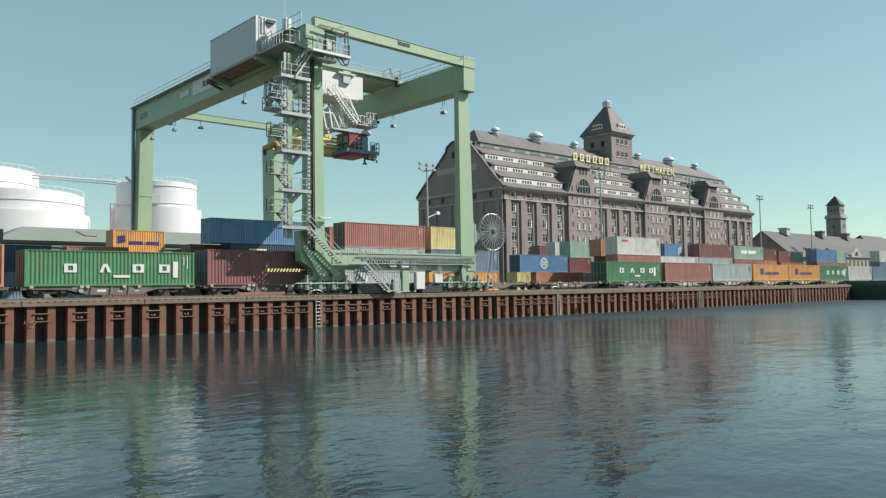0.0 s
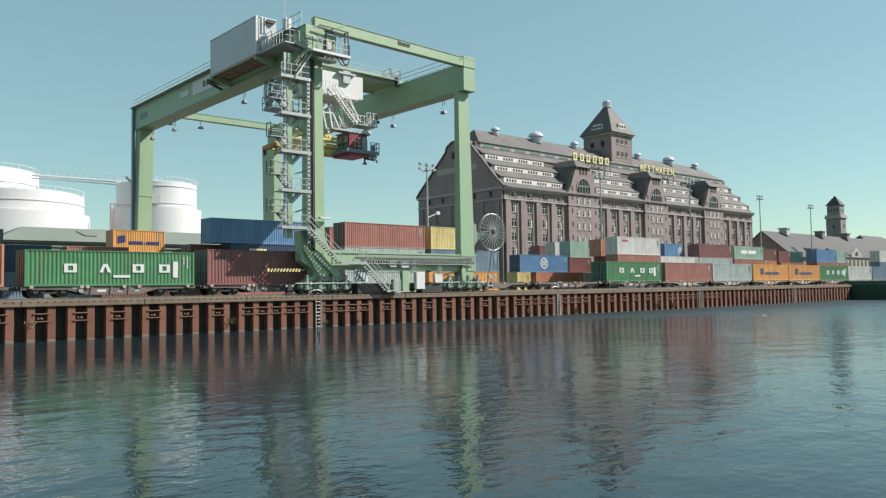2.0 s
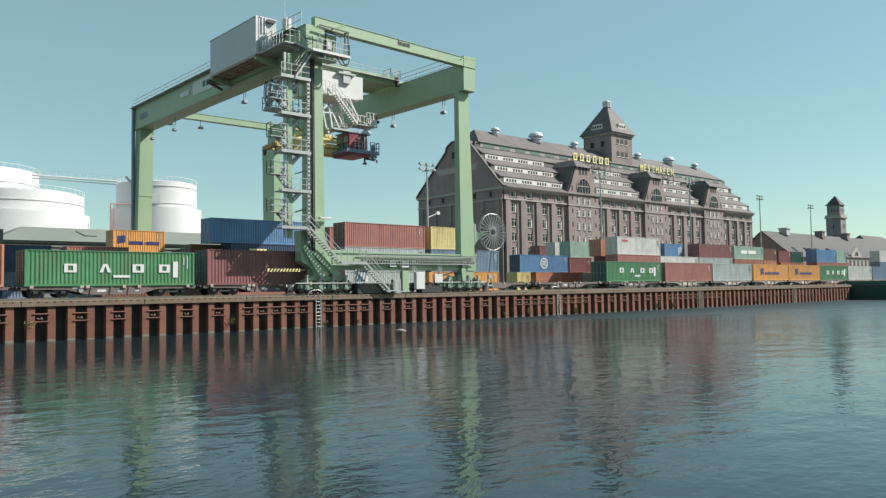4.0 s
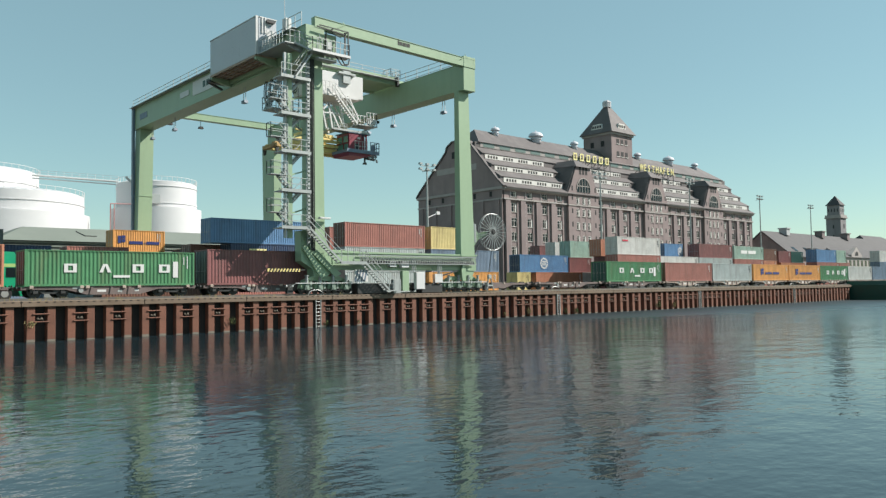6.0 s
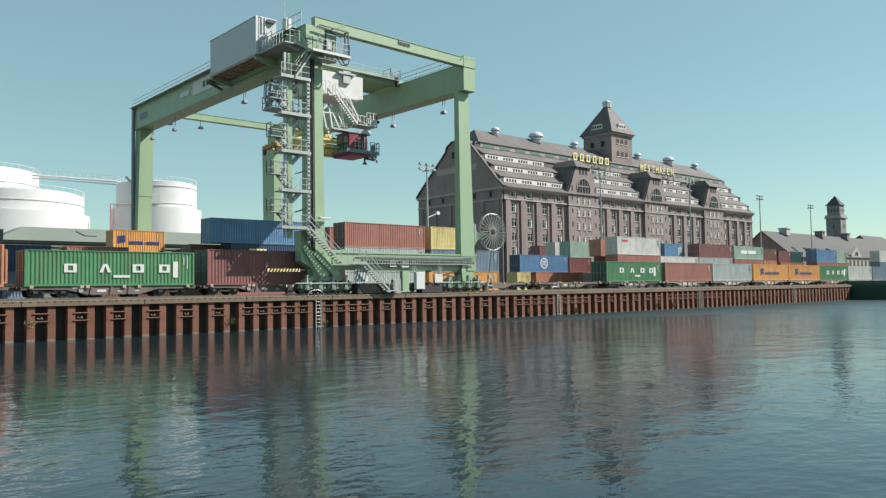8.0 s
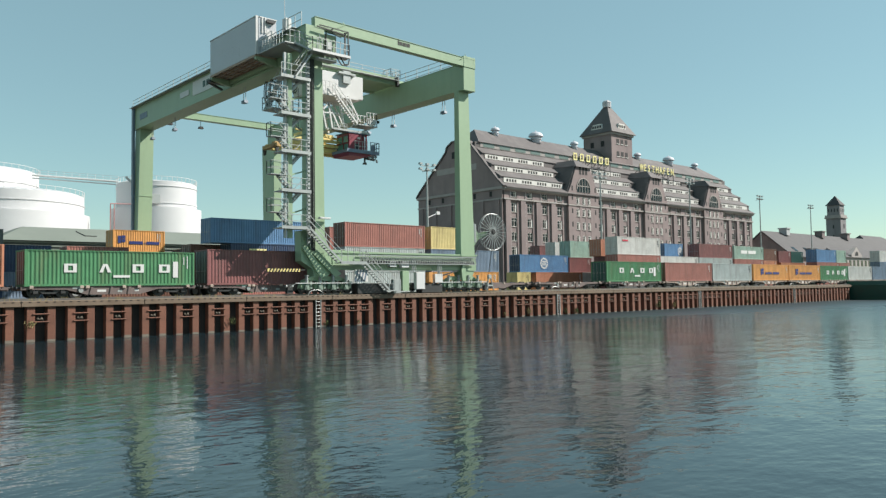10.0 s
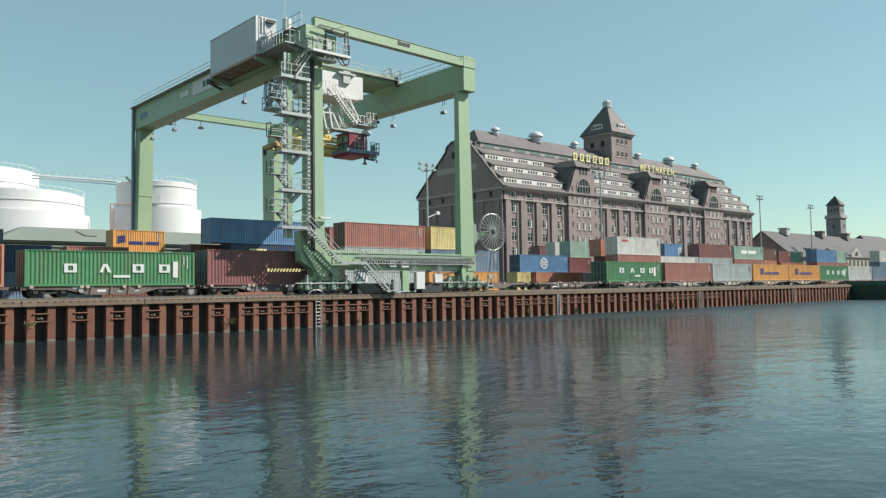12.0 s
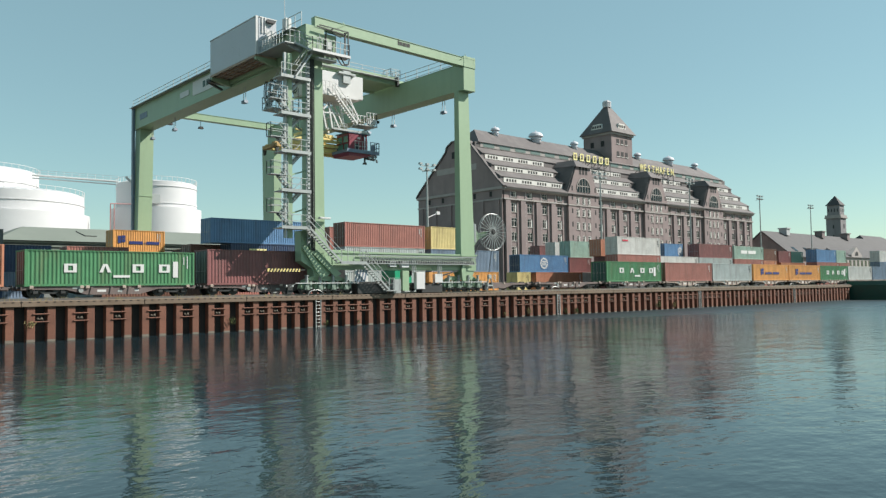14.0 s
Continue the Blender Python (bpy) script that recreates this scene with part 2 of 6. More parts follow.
# ---- mesh helpers ----
class Shape:
    """Vertices and faces gathered for one mesh."""

    def __init__(self):
        self.v, self.f = [], []

    def add(self, verts, faces):
        k = len(self.v)
        self.v.extend([tuple(p) for p in verts])
        self.f.extend([tuple(i + k for i in face) for face in faces])
        return self

    def box(self, x0, x1, y0, y1, z0, z1, c=0.0):
        """A box; c chamfers all its edges."""
        if c <= 0:
            vs = [(x, y, z) for x in (x0, x1) for y in (y0, y1) for z in (z0, z1)]
            return self.add(vs, [(0, 1, 3, 2), (4, 6, 7, 5), (0, 4, 5, 1), (2, 3, 7, 6), (0, 2, 6, 4), (1, 5, 7, 3)])
        vs = []
        for sx in (0, 1):
            for sy in (0, 1):
                for sz in (0, 1):
                    x, y, z = (x0, x1)[sx], (y0, y1)[sy], (z0, z1)[sz]
                    ix, iy, iz = x + (c, -c)[sx], y + (c, -c)[sy], z + (c, -c)[sz]
                    vs += [(x, iy, iz), (ix, y, iz), (ix, iy, z)]

        def k(sx, sy, sz, a):
            return (sx * 4 + sy * 2 + sz) * 3 + a

        fs = []
        for s in (0, 1):
            fs.append((k(s, 0, 0, 0), k(s, 0, 1, 0), k(s, 1, 1, 0), k(s, 1, 0, 0))[:: 1 if s == 0 else -1])
            fs.append((k(0, s, 0, 1), k(1, s, 0, 1), k(1, s, 1, 1), k(0, s, 1, 1))[:: 1 if s == 0 else -1])
            fs.append((k(0, 0, s, 2), k(0, 1, s, 2), k(1, 1, s, 2), k(1, 0, s, 2))[:: 1 if s == 0 else -1])
        for a in (0, 1):
            for b in (0, 1):
                fs.append((k(0, a, b, 1), k(1, a, b, 1), k(1, a, b, 2), k(0, a, b, 2)))
                fs.append((k(a, 0, b, 0), k(a, 1, b, 0), k(a, 1, b, 2), k(a, 0, b, 2)))
                fs.append((k(a, b, 0, 0), k(a, b, 1, 0), k(a, b, 1, 1), k(a, b, 0, 1)))
        for a in (0, 1):
            for b in (0, 1):
                for d in (0, 1):
                    fs.append((k(a, b, d, 0), k(a, b, d, 1), k(a, b, d, 2)))
        return self.add(vs, fs)

    def bar(self, p, q, w, h=None):
        """A square bar from p to q."""
        p, q, h = Vector(p), Vector(q), h or w
        d = (q - p).normalized()
        s = d.cross(Vector((0, 0, 1)))
        s = s.normalized() if s.length > 1e-4 else Vector((1, 0, 0))
        u = s.cross(d)
        vs = [e + s * a * w / 2 + u * b * h / 2 for e in (p, q) for a, b in ((-1, -1), (1, -1), (1, 1), (-1, 1))]
        return self.add(vs, [(3, 2, 1, 0), (4, 5, 6, 7), (0, 1, 5, 4), (1, 2, 6, 5), (2, 3, 7, 6), (3, 0, 4, 7)])

    def tube(self, p, q, r, n=8, r2=None):
        """A round bar, or a cone frustum."""
        p, q = Vector(p), Vector(q)
        d = (q - p).normalized()
        s = d.cross(Vector((0, 0, 1)))
        s = s.normalized() if s.length > 1e-4 else Vector((1, 0, 0))
        u = s.cross(d)
        r2 = r if r2 is None else r2
        vs = [e + (s * math.cos(t) + u * math.sin(t)) * rr for e, rr in ((p, r), (q, r2)) for t in [2 * math.pi * i / n for i in range(n)]]
        fs = [(i, (i + 1) % n, n + (i + 1) % n, n + i) for i in range(n)]
        return self.add(vs, fs + [tuple(range(n - 1, -1, -1)), tuple(range(n, 2 * n))])

    def prism(self, outline, a0, a1, axis="y"):
        """An outline of (u, v) pushed from a0 to a1 along an axis."""
        def put(u, v, a):
            return {"y": (u, a, v), "x": (a, u, v), "z": (u, v, a)}[axis]

        n = len(outline)
        vs = [put(u, v, a) for a in (a0, a1) for u, v in outline]
        fs = [(i, (i + 1) % n, n + (i + 1) % n, n + i) for i in range(n)]
        return self.add(vs, fs + [tuple(range(n - 1, -1, -1)), tuple(range(n, 2 * n))])

    def dome(self, cx, cy, z, r, h, n=14, rings=4):
        vs = [(cx + r * math.cos(t) * math.cos(e), cy + r * math.sin(t) * math.cos(e), z + h * math.sin(e)) for e in [math.pi / 2 * j / rings for j in range(rings)] for t in [2 * math.pi * i / n for i in range(n)]]
        vs.append((cx, cy, z + h))
        fs = [(j * n + i, j * n + (i + 1) % n, (j + 1) * n + (i + 1) % n, (j + 1) * n + i) for j in range(rings - 1) for i in range(n)]
        fs += [((rings - 1) * n + i, (rings - 1) * n + (i + 1) % n, rings * n) for i in range(n)]
        return self.add(vs, fs)

    def mesh(self, name, material, smooth=False):
        me = bpy.data.meshes.new(name)
        me.from_pydata(self.v, [], self.f)
        me.materials.append(material)
        bm = bmesh.new()
        bm.from_mesh(me)
        bmesh.ops.recalc_face_normals(bm, faces=bm.faces)
        bm.to_mesh(me)
        bm.free()
        if smooth:
            me.polygons.foreach_set("use_smooth", [True] * len(me.polygons))
        return me


def part(name, shape, material, parent=None, label="", smooth=False):
    """One mesh object under a thing or a part. shape: a Shape, a mesh to share, or a list of named pieces."""
    if isinstance(shape, list):
        return [part(piece, sh, material, parent, label) for piece, sh in shape][0]
    me = shape if isinstance(shape, bpy.types.Mesh) else shape.mesh(name, material, smooth)
    ob = new(name, me)
    if parent:
        ob.parent = parent
        if parent in PLACED:
            ob.matrix_parent_inverse = Matrix.Translation(-parent.location)
    return tagged(ob, label)


PLACED = []


def thing(name, label, category, group="", kind="", at=(0, 0, 0), local=False):
    """An Empty at a thing's base. Unless local, its parts are built in the place's own metres."""
    ob = new(name)
    if not local:
        PLACED.append(ob)
    ob.empty_display_size = 0.3
    ob.location = at
    return tagged(ob, label, category, group, kind)


def whole(name, shape, material, label, category, group="", kind="", smooth=False):
    return tagged(part(name, shape, material, None, "", smooth), label, category, group, kind)


QUAY = 2.80
FACE = 57.2


# ---- water, ground, quay ----
def flat(x0, x1, y0, y1, z):
    return Shape().add([(x0, y0, z), (x1, y0, z), (x1, y1, z), (x0, y1, z)], [(0, 1, 2, 3)])


water = whole("water", flat(-900, 2600, -60, 500, 0), WATER, "dark blue-green harbour water with small wind ripples", "water", "", "structure")
ground = whole("ground", Shape().box(-3500, 4500, FACE + 0.55, 4500, -3, QUAY - 0.06), ASPHALT, "worn grey quay ground with weeds between the tracks", "ground", "", "structure")
near_bank = whole("ground_near_bank", Shape().box(-900, 2600, -900, -1.2, -3, 1.5), ASPHALT, "plain grey near bank behind the viewpoint", "ground", "", "structure")

COPE = 2.74
wall = thing("quay_wall", "rust-red steel sheet pile quay wall with a concrete coping", "quay wall", "", "structure", (80, FACE, 0))
PILE_X0, PITCH_P, PILES = 2.497, 1.2754, 117
WALL_END = 151.5
# pan behind the piles, its shade painted in with the dark colour
part("recess_wall", Shape().box(-60, WALL_END, FACE + 0.42, FACE + 0.55, -2.5, QUAY - 0.4), PILE_BACK, wall, "recessed pan of the sheet piling, its shade painted in dark")
for i in range(-8, 18):
    x0 = -60 + (i + 8) * 8.15
    if x0 < WALL_END:
        part("coping", Shape().box(x0, min(x0 + 8.13, WALL_END), FACE - 0.16, FACE + 0.42, COPE - 0.40, COPE, 0.03), CONCRETE, wall, "weathered brown concrete coping stone")
# slots are raised blocks; the dark inside them is only their colour
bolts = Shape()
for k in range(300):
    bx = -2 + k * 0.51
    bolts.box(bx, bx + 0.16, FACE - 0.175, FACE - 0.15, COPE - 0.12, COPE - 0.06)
tagged(part("edge_slots", bolts, PILE_BACK, wall, "small dark blocks painting in the slots along the coping"), kind="stuff")
hat = Shape().prism([(-0.30, 0.42), (-0.255, 0.0), (-0.235, -0.02), (0.235, -0.02), (0.255, 0.0), (0.33, 0.42)], -2.5, QUAY - 0.42, "z").mesh("sheet_pile", PILE)
crust = Shape().prism([(-0.268, 0.02), (-0.245, -0.03), (0.245, -0.03), (0.268, 0.02)], -0.05, 0.13, "z").mesh("waterline_crust", ALGAE)
walings = Shape().tube((0.12, -0.06, 1.85), (1.155, -0.06, 1.85), 0.045).tube((0.12, -0.06, 1.33), (1.155, -0.06, 1.33), 0.045).mesh("waling_bars", PILE)
shackle = Shape().tube((0.46, 0.02, 1.56), (0.46, 0.1, 1.56), 0.055, 8).tube((0.60, 0.02, 1.50), (0.68, 0.02, 1.62), 0.05, 8).tube((0.68, 0.02, 1.62), (0.73, 0.04, 1.46), 0.04, 8).box(0.50, 0.58, 0.04, 0.1, 1.46, 1.52).mesh("mooring_shackle", ALGAE)
BARRED = set(range(-7, 13, 2)) | {13, 14, 15, 16, 17, 19, 20, 21, 22} | set(range(24, 37, 2)) | set(range(38, 43)) | set(range(44, 48)) | set(range(49, 62, 2)) | set(range(62, 67)) | set(range(68, 72)) | set(range(73, 110, 2)) | {90, 92, 94}
LADDERS = (36.4, 68.2, 98.5, 127.9)
for i in range(PILES):
    x = PILE_X0 + i * PITCH_P
    if x > WALL_END - 0.3:
        break
    p = part("sheet_pile", hat, PILE, wall)
    p.location = (x, FACE, random.uniform(-0.01, 0.01))
    c = part("waterline_crust", crust, ALGAE, p)
    c.scale.z = random.uniform(0.6, 1.3)
    near_ladder = any(abs(x + 0.64 - lx) < 0.75 for lx in LADDERS)
    if i - 8 in BARRED and not near_ladder:
        b = part("waling_bars", walings, PILE, wall, "two rusty cross bars between piles")
        b.location = (x, FACE, 0)
        s = part("mooring_shackle", shackle, ALGAE, b, "pale worn mooring shackle")
for lx in LADDERS:
    lad = thing("quay_ladder", "grey steel quay ladder with a hooped grab rail on the piling", "ladder", "quay ladders", "", (lx, FACE - 0.1, -0.4), True)
    for s in (-0.24, 0.24):
        part("stringer", Shape().box(s - 0.03, s + 0.03, -0.05, 0.05, 0, 3.2), GALV, lad)
    for k in range(10):
        part("rung", Shape().tube((-0.24, 0, 0.2 + k * 0.3), (0.24, 0, 0.2 + k * 0.3), 0.022, 6), GALV, lad)
    hoop = Shape()
    pts = [(0.75 * math.cos(t), 0.35, 3.2 + 0.42 * math.sin(t)) for t in [math.pi * j / 10 for j in range(11)]]
    for a, b in zip(pts, pts[1:]):
        hoop.tube(a, b, 0.03, 6)
    part("grab_hoop", hoop, GALV, lad)


def rail(y, label):
    r = Shape().box(-200, 330, y - 0.035, y + 0.035, QUAY - 0.04, QUAY + 0.09).box(-200, 330, y - 0.07, y + 0.07, QUAY - 0.06, QUAY - 0.03)
    whole("rail", r, RAIL, label, "rail", "quay rails")


rail(58.0, "worn steel crane rail along the quay edge")
for y in (59.58, 61.02):
    rail(y, "worn steel railway rail set in the quay")


def tuft(x, y, z, size, material, seed, label, hang=False):
    """Weeds: many thin blades from one root."""
    rnd = random.Random(seed)
    s = Shape()
    for _ in range(46):
        a, l = rnd.uniform(0, 6.28), size * rnd.uniform(0.4, 1.0)
        o = Vector((rnd.gauss(0, size * 0.35), rnd.uniform(-0.25, 0) if hang else rnd.gauss(0, size * 0.2), rnd.uniform(-size, size) * 0.5 if hang else 0))
        tip = o + Vector((math.cos(a) * l * 0.6, math.sin(a) * l * 0.35, l * rnd.uniform(0.4, 1.0)))
        w = Vector((math.sin(a), -math.cos(a), 0.2)) * size * 0.07
        mid = o.lerp(tip, 0.55) + Vector((0, 0, l * 0.12))
        s.add([o, mid + w, tip, mid - w], [(0, 1, 2, 3)])
    ob = whole("weed_tuft", s, material, label, "plant", "weeds on the quay")
    ob.location = (x, y, z)


for k, (x, z, size, m) in enumerate(((13.95, 1.05, 0.4, DRYGRASS), (28.4, 0.75, 0.4, GRASS), (37.2, 0.25, 0.3, GRASS), (40.6, 0.3, 0.3, GRASS), (59.4, 0.3, 0.3, DRYGRASS), (63.3, 0.45, 0.45, DRYGRASS), (65.9, 0.45, 0.4, DRYGRASS), (69.4, 0.3, 0.4, GRASS), (71.3, 0.3, 0.5, GRASS), (88.2, 0.6, 0.6, GRASS), (91.9, 0.5, 0.5, DRYGRASS), (112.0, 0.5, 0.4, GRASS), (115.0, 0.5, 0.4, GRASS))):
    tuft(x, FACE - 0.03, z, size, m, k, "small green weeds growing out of the sheet piling" if m is GRASS else "dry yellow weeds growing out of the sheet piling", True)
weeds = Shape()
rw = random.Random(5)
for _ in range(2600):
    x, y = rw.uniform(5, 150), rw.choice((57.62, 58.7, 59.2)) + rw.gauss(0, 0.12)
    if noise.noise((x * 0.35, y, 0)) < -0.05:
        continue
    h = rw.uniform(0.06, 0.26)
    dx = rw.uniform(-0.08, 0.08)
    weeds.add([(x - 0.025, y, QUAY - 0.06), (x + 0.025, y, QUAY - 0.06), (x + dx, y - 0.03, QUAY + h)], [(0, 1, 2)])
whole("quay_weeds", weeds, DRYGRASS, "dry grass and weeds along the quay edge and tracks", "grass", "", "stuff")

# ---- containers ----
W20, W40 = 6.058, 12.192
COLOURS = {
    "green": paint("container_green", (0.058, 0.19, 0.085), RUST, 0.25),
    "maroon": paint("container_maroon", (0.2, 0.077, 0.074), GRIME, 0.3),
    "rust": paint("container_rust_red", (0.323, 0.132, 0.106), GRIME, 0.25),
    "brown": paint("container_brown", (0.145, 0.064, 0.043), GRIME, 0.3),
    "blue": paint("container_blue", (0.093, 0.2, 0.357), GRIME, 0.25),
    "navy": paint("container_navy", (0.025, 0.047, 0.102), GRIME, 0.3),
    "orange": paint("container_orange", (0.62, 0.29, 0.085), GRIME, 0.2),
    "salmon": paint("container_faded_orange", (0.442, 0.187, 0.111), GRIME, 0.2),
    "yellow": paint("container_yellow", (0.561, 0.459, 0.204), RUST, 0.3),
    "white": paint("container_white", (0.544, 0.535, 0.51), RUST, 0.2),
    "pale": paint("container_pale_grey", (0.357, 0.399, 0.391), RUST, 0.25),
    "mint": paint("container_pale_green", (0.281, 0.399, 0.332), RUST, 0.25),
    "slate": paint("container_slate_blue", (0.145, 0.196, 0.264), GRIME, 0.3),
    "grey": paint("container_dark_grey", (0.093, 0.102, 0.102), GRIME, 0.3),
    "teal": paint("container_dark_teal", (0.017, 0.085, 0.072), GRIME, 0.3),
}
WORDS = {"green": "bright green", "maroon": "dull maroon", "rust": "faded red", "brown": "dark brown", "blue": "mid blue", "navy": "dark navy blue", "orange": "orange", "salmon": "faded orange-red", "yellow": "pale yellow", "white": "white", "pale": "pale grey", "mint": "pale green", "slate": "slate blue", "grey": "dark grey", "teal": "dark teal green"}
DEPTH = 2.438
KEPT = {}


def corrugated(length, h, out):
    """A trapezoid-ribbed wall along x, its ribs 36 mm deep, facing -y for out = -1."""
    n = max(int(round(length / 0.278)), 3)
    p = length / n
    xs = []
    for i in range(n):
        for a, d in ((0.0, 0), (0.26, 0), (0.5, 1), (0.76, 1)):
            xs.append((i * p + a * p, d))
    xs.append((length, 0))
    s = Shape()
    vs = [(x, -out * 0.036 * d, z) for z in (0, h) for x, d in xs]
    k = len(xs)
    s.add(vs, [(i, i + 1, k + i + 1, k + i) for i in range(k - 1)])
    return s


def container_meshes(length, h, colour):
    key = (length, h, colour)
    if key in KEPT:
        return KEPT[key]
    m = COLOURS[colour]
    fr = Shape()
    for x in (0, length - 0.16):
        for y in (0, DEPTH - 0.16):
            fr.box(x, x + 0.16, y, y + 0.16, 0, h, 0.015)
    for y in (0, DEPTH - 0.09):
        fr.box(0.16, length - 0.16, y, y + 0.09, 0.02, 0.17)
        fr.box(0.16, length - 0.16, y, y + 0.07, h - 0.08, h - 0.01)
    for x in (0, length - 0.1):
        fr.box(x, x + 0.1, 0.16, DEPTH - 0.16, 0.02, 0.17)
        fr.box(x, x + 0.1, 0.16, DEPTH - 0.16, h - 0.13, h - 0.01)
    side = corrugated(length - 0.32, h - 0.25, -1).mesh("side_wall", m)
    end = corrugated(DEPTH - 0.32, h - 0.3, -1).mesh("end_wall", m)
    roof = Shape().box(0.07, length - 0.07, 0.07, DEPTH - 0.07, h - 0.06, h - 0.025).box(0.1, length - 0.1, 0.1, DEPTH - 0.1, 0.12, 0.16).mesh("roof", m)
    door = Shape().box(0, 1.05, 0, 0.05, 0, h - 0.3, 0.01)
    for k in range(4):
        door.box(0.08, 0.97, -0.012, 0.0, 0.15 + k * (h - 0.4) / 4, 0.15 + (k + 0.72) * (h - 0.4) / 4)
    door = door.mesh("door", m)
    bars = Shape()
    for x in (0.28, 0.78):
        bars.tube((x, -0.05, 0.0), (x, -0.05, h - 0.32), 0.018, 6).box(x - 0.15, x + 0.15, -0.08, -0.04, 0.95, 1.0)
    bars = bars.mesh("lock_rods", GALV)
    cast = Shape().box(-0.003, 0.165, -0.003, 0.178, 0, 0.118, 0.01).mesh("corner_casting", m)
    KEPT[key] = (fr.mesh("frame", m), side, end, roof, door, bars, cast)
    return KEPT[key]


def container(x, y, z, length, h, colour, doors=True, note="", group="stacked containers", end_colour=""):
    """A freight container; x, y, z: its lower corner at the water side and the quay's start; doors at that end."""
    frame_, side, end, roof, door, bars, cast = container_meshes(length, h, colour)
    # some calls give darker doors, painting in the shade of that end
    if end_colour:
        door = container_meshes(length, h, end_colour)[4]
    size = "long" if length > 8 else "short"
    where = note or "standing in the container stacks"
    c = thing("shipping_container", f"{WORDS[colour]} {size} corrugated steel container {where}", "shipping container", group, "", (x, y, z), True)
    m = COLOURS[colour]
    part("frame", frame_, m, c)
    a = part("side_wall", side, m, c)
    a.location = (0.16, 0.03, 0.17)
    b = part("side_wall", side, m, c)
    b.location, b.rotation_euler = (length - 0.16, DEPTH - 0.03, 0.17), (0, 0, math.pi)
    part("roof", roof, m, c)
    e = part("end_wall", end, m, c)
    e.location, e.rotation_euler = (length - 0.03, 0.16, 0.17), (0, 0, math.pi / 2)
    if doors:
        for k in (0, 1):
            d = part("door", door, m, c)
            d.location, d.rotation_euler = (0.03, DEPTH - 0.165 - k * 1.06, 0.17), (0, 0, -math.pi / 2)
            part("lock_rods", bars, GALV, d, "galvanised lock rods")
    else:
        e = part("end_wall", end, m, c)
        e.location, e.rotation_euler = (0.03, DEPTH - 0.16, 0.17), (0, 0, -math.pi / 2)
    for x0, z0, z1 in ((length - 0.62, 0.5, 0.88), (length - 0.9, 0.62, 0.86)):
        part("code_bar", Shape().box(x0, x0 + 0.06, -0.006, 0.03, h * z0, h * z1), MARK if colour not in ("white", "pale", "mint", "yellow") else BLACK, c)
    for cx in (0, length):
        for cy in (0, DEPTH):
            for cz in (0, h - 0.118):
                k = part("corner_casting", cast, m, c)
                k.location = (cx, cy, cz)
                k.scale = (1 if cx == 0 else -1, 1 if cy == 0 else -1, 1)
    return c


def mark(c, boxes, material, name="marking", label=""):
    """Plain painted marks on a container's water side: (x0, x1, z0, z1) in its own metres."""
    for x0, x1, z0, z1 in boxes:
        part(name, Shape().box(x0, x1, -0.012, 0.028, z0, z1), material, c, label)


def glyphs(c, xs, z0, w, h, material):
    """A company name kept as plain shapes: hollow blocks and one hollow wedge."""
    for k, x in enumerate(xs):
        t = w * 0.3
        if k % 4 == 1:
            m = x + w / 2
            s = Shape().prism([(x, z0), (x + t, z0), (m, z0 + h * 0.8), (x + w - t, z0), (x + w, z0), (m + t * 0.6, z0 + h), (m - t * 0.6, z0 + h)], -0.012, 0.028)
        else:
            s = Shape().box(x, x + t, -0.012, 0.028, z0, z0 + h).box(x + w - t, x + w, -0.012, 0.028, z0, z0 + h)
            s.box(x + t, x + w - t, -0.012, 0.028, z0, z0 + h * 0.22).box(x + t, x + w - t, -0.012, 0.028, z0 + h * 0.78, z0 + h)
        part("marking", s, material, c, "plain white painted mark")


def flower(c, x, z, size, material):
    mark(c, [(x, x + size * 0.42, z, z + size), (x + size * 0.5, x + size, z + size * 0.12, z + size * 0.55), (x + size * 0.5, x + size, z + size * 0.62, z + size * 1.05)], material, "emblem", "dark blue plain emblem")


def round_mark(c, x, z, r):
    s = Shape()
    for k in range(16):
        t0, t1 = 2 * math.pi * k / 16, 2 * math.pi * (k + 0.75) / 16
        s.add([(x + q * math.cos(t), -0.012, z + q * math.sin(t)) for q, t in ((r, t0), (r, t1), (r * 0.72, t1), (r * 0.72, t0))], [(0, 1, 2, 3)])
    for dz in (-0.35, -0.05, 0.25):
        s.box(x - r * 0.55, x + r * 0.55, -0.012, 0.0, z + dz * r, z + dz * r + r * 0.16)
    part("emblem", s, MARK, c, "round white emblem")


T, Z0 = 59.08, 3.713
ON = "on a flat wagon"
TRAIN = "containers on the train"
STD, HC = 2.591, 2.896
container(0.55, T, Z0, W40, HC, "salmon", True, ON, TRAIN)
near_green = container(14.0, T, Z0, W40, STD, "green", True, ON, TRAIN, "brown")
glyphs(near_green, (2.55, 4.95, 7.35, 9.35), 1.0, 0.85, 0.62, MARK)
mark(near_green, [(5.95, 7.15, 0.62, 0.80)], MARK)
mark(near_green, [(10.45, 10.85, 0.62, 1.85)], MARK)
container(27.27, T, Z0, W40, HC, "maroon", True, ON, TRAIN, "grey")
# dark teal doors: shade of the green box's end put into the colour
far_green = container(80.0, T, Z0, W40, STD, "green", True, ON, TRAIN, "teal")
glyphs(far_green, (2.7, 5.0, 7.3, 9.3), 1.15, 0.9, 0.62, MARK)
mark(far_green, [(6.0, 7.2, 0.65, 0.85)], MARK)
mark(far_green, [(10.35, 10.8, 0.7, 1.9)], MARK)
container(93.2, T, Z0, W40, STD, "rust", True, ON, TRAIN)
container(105.75, T, Z0, W40 - 0.4, STD, "pale", True, ON, TRAIN)
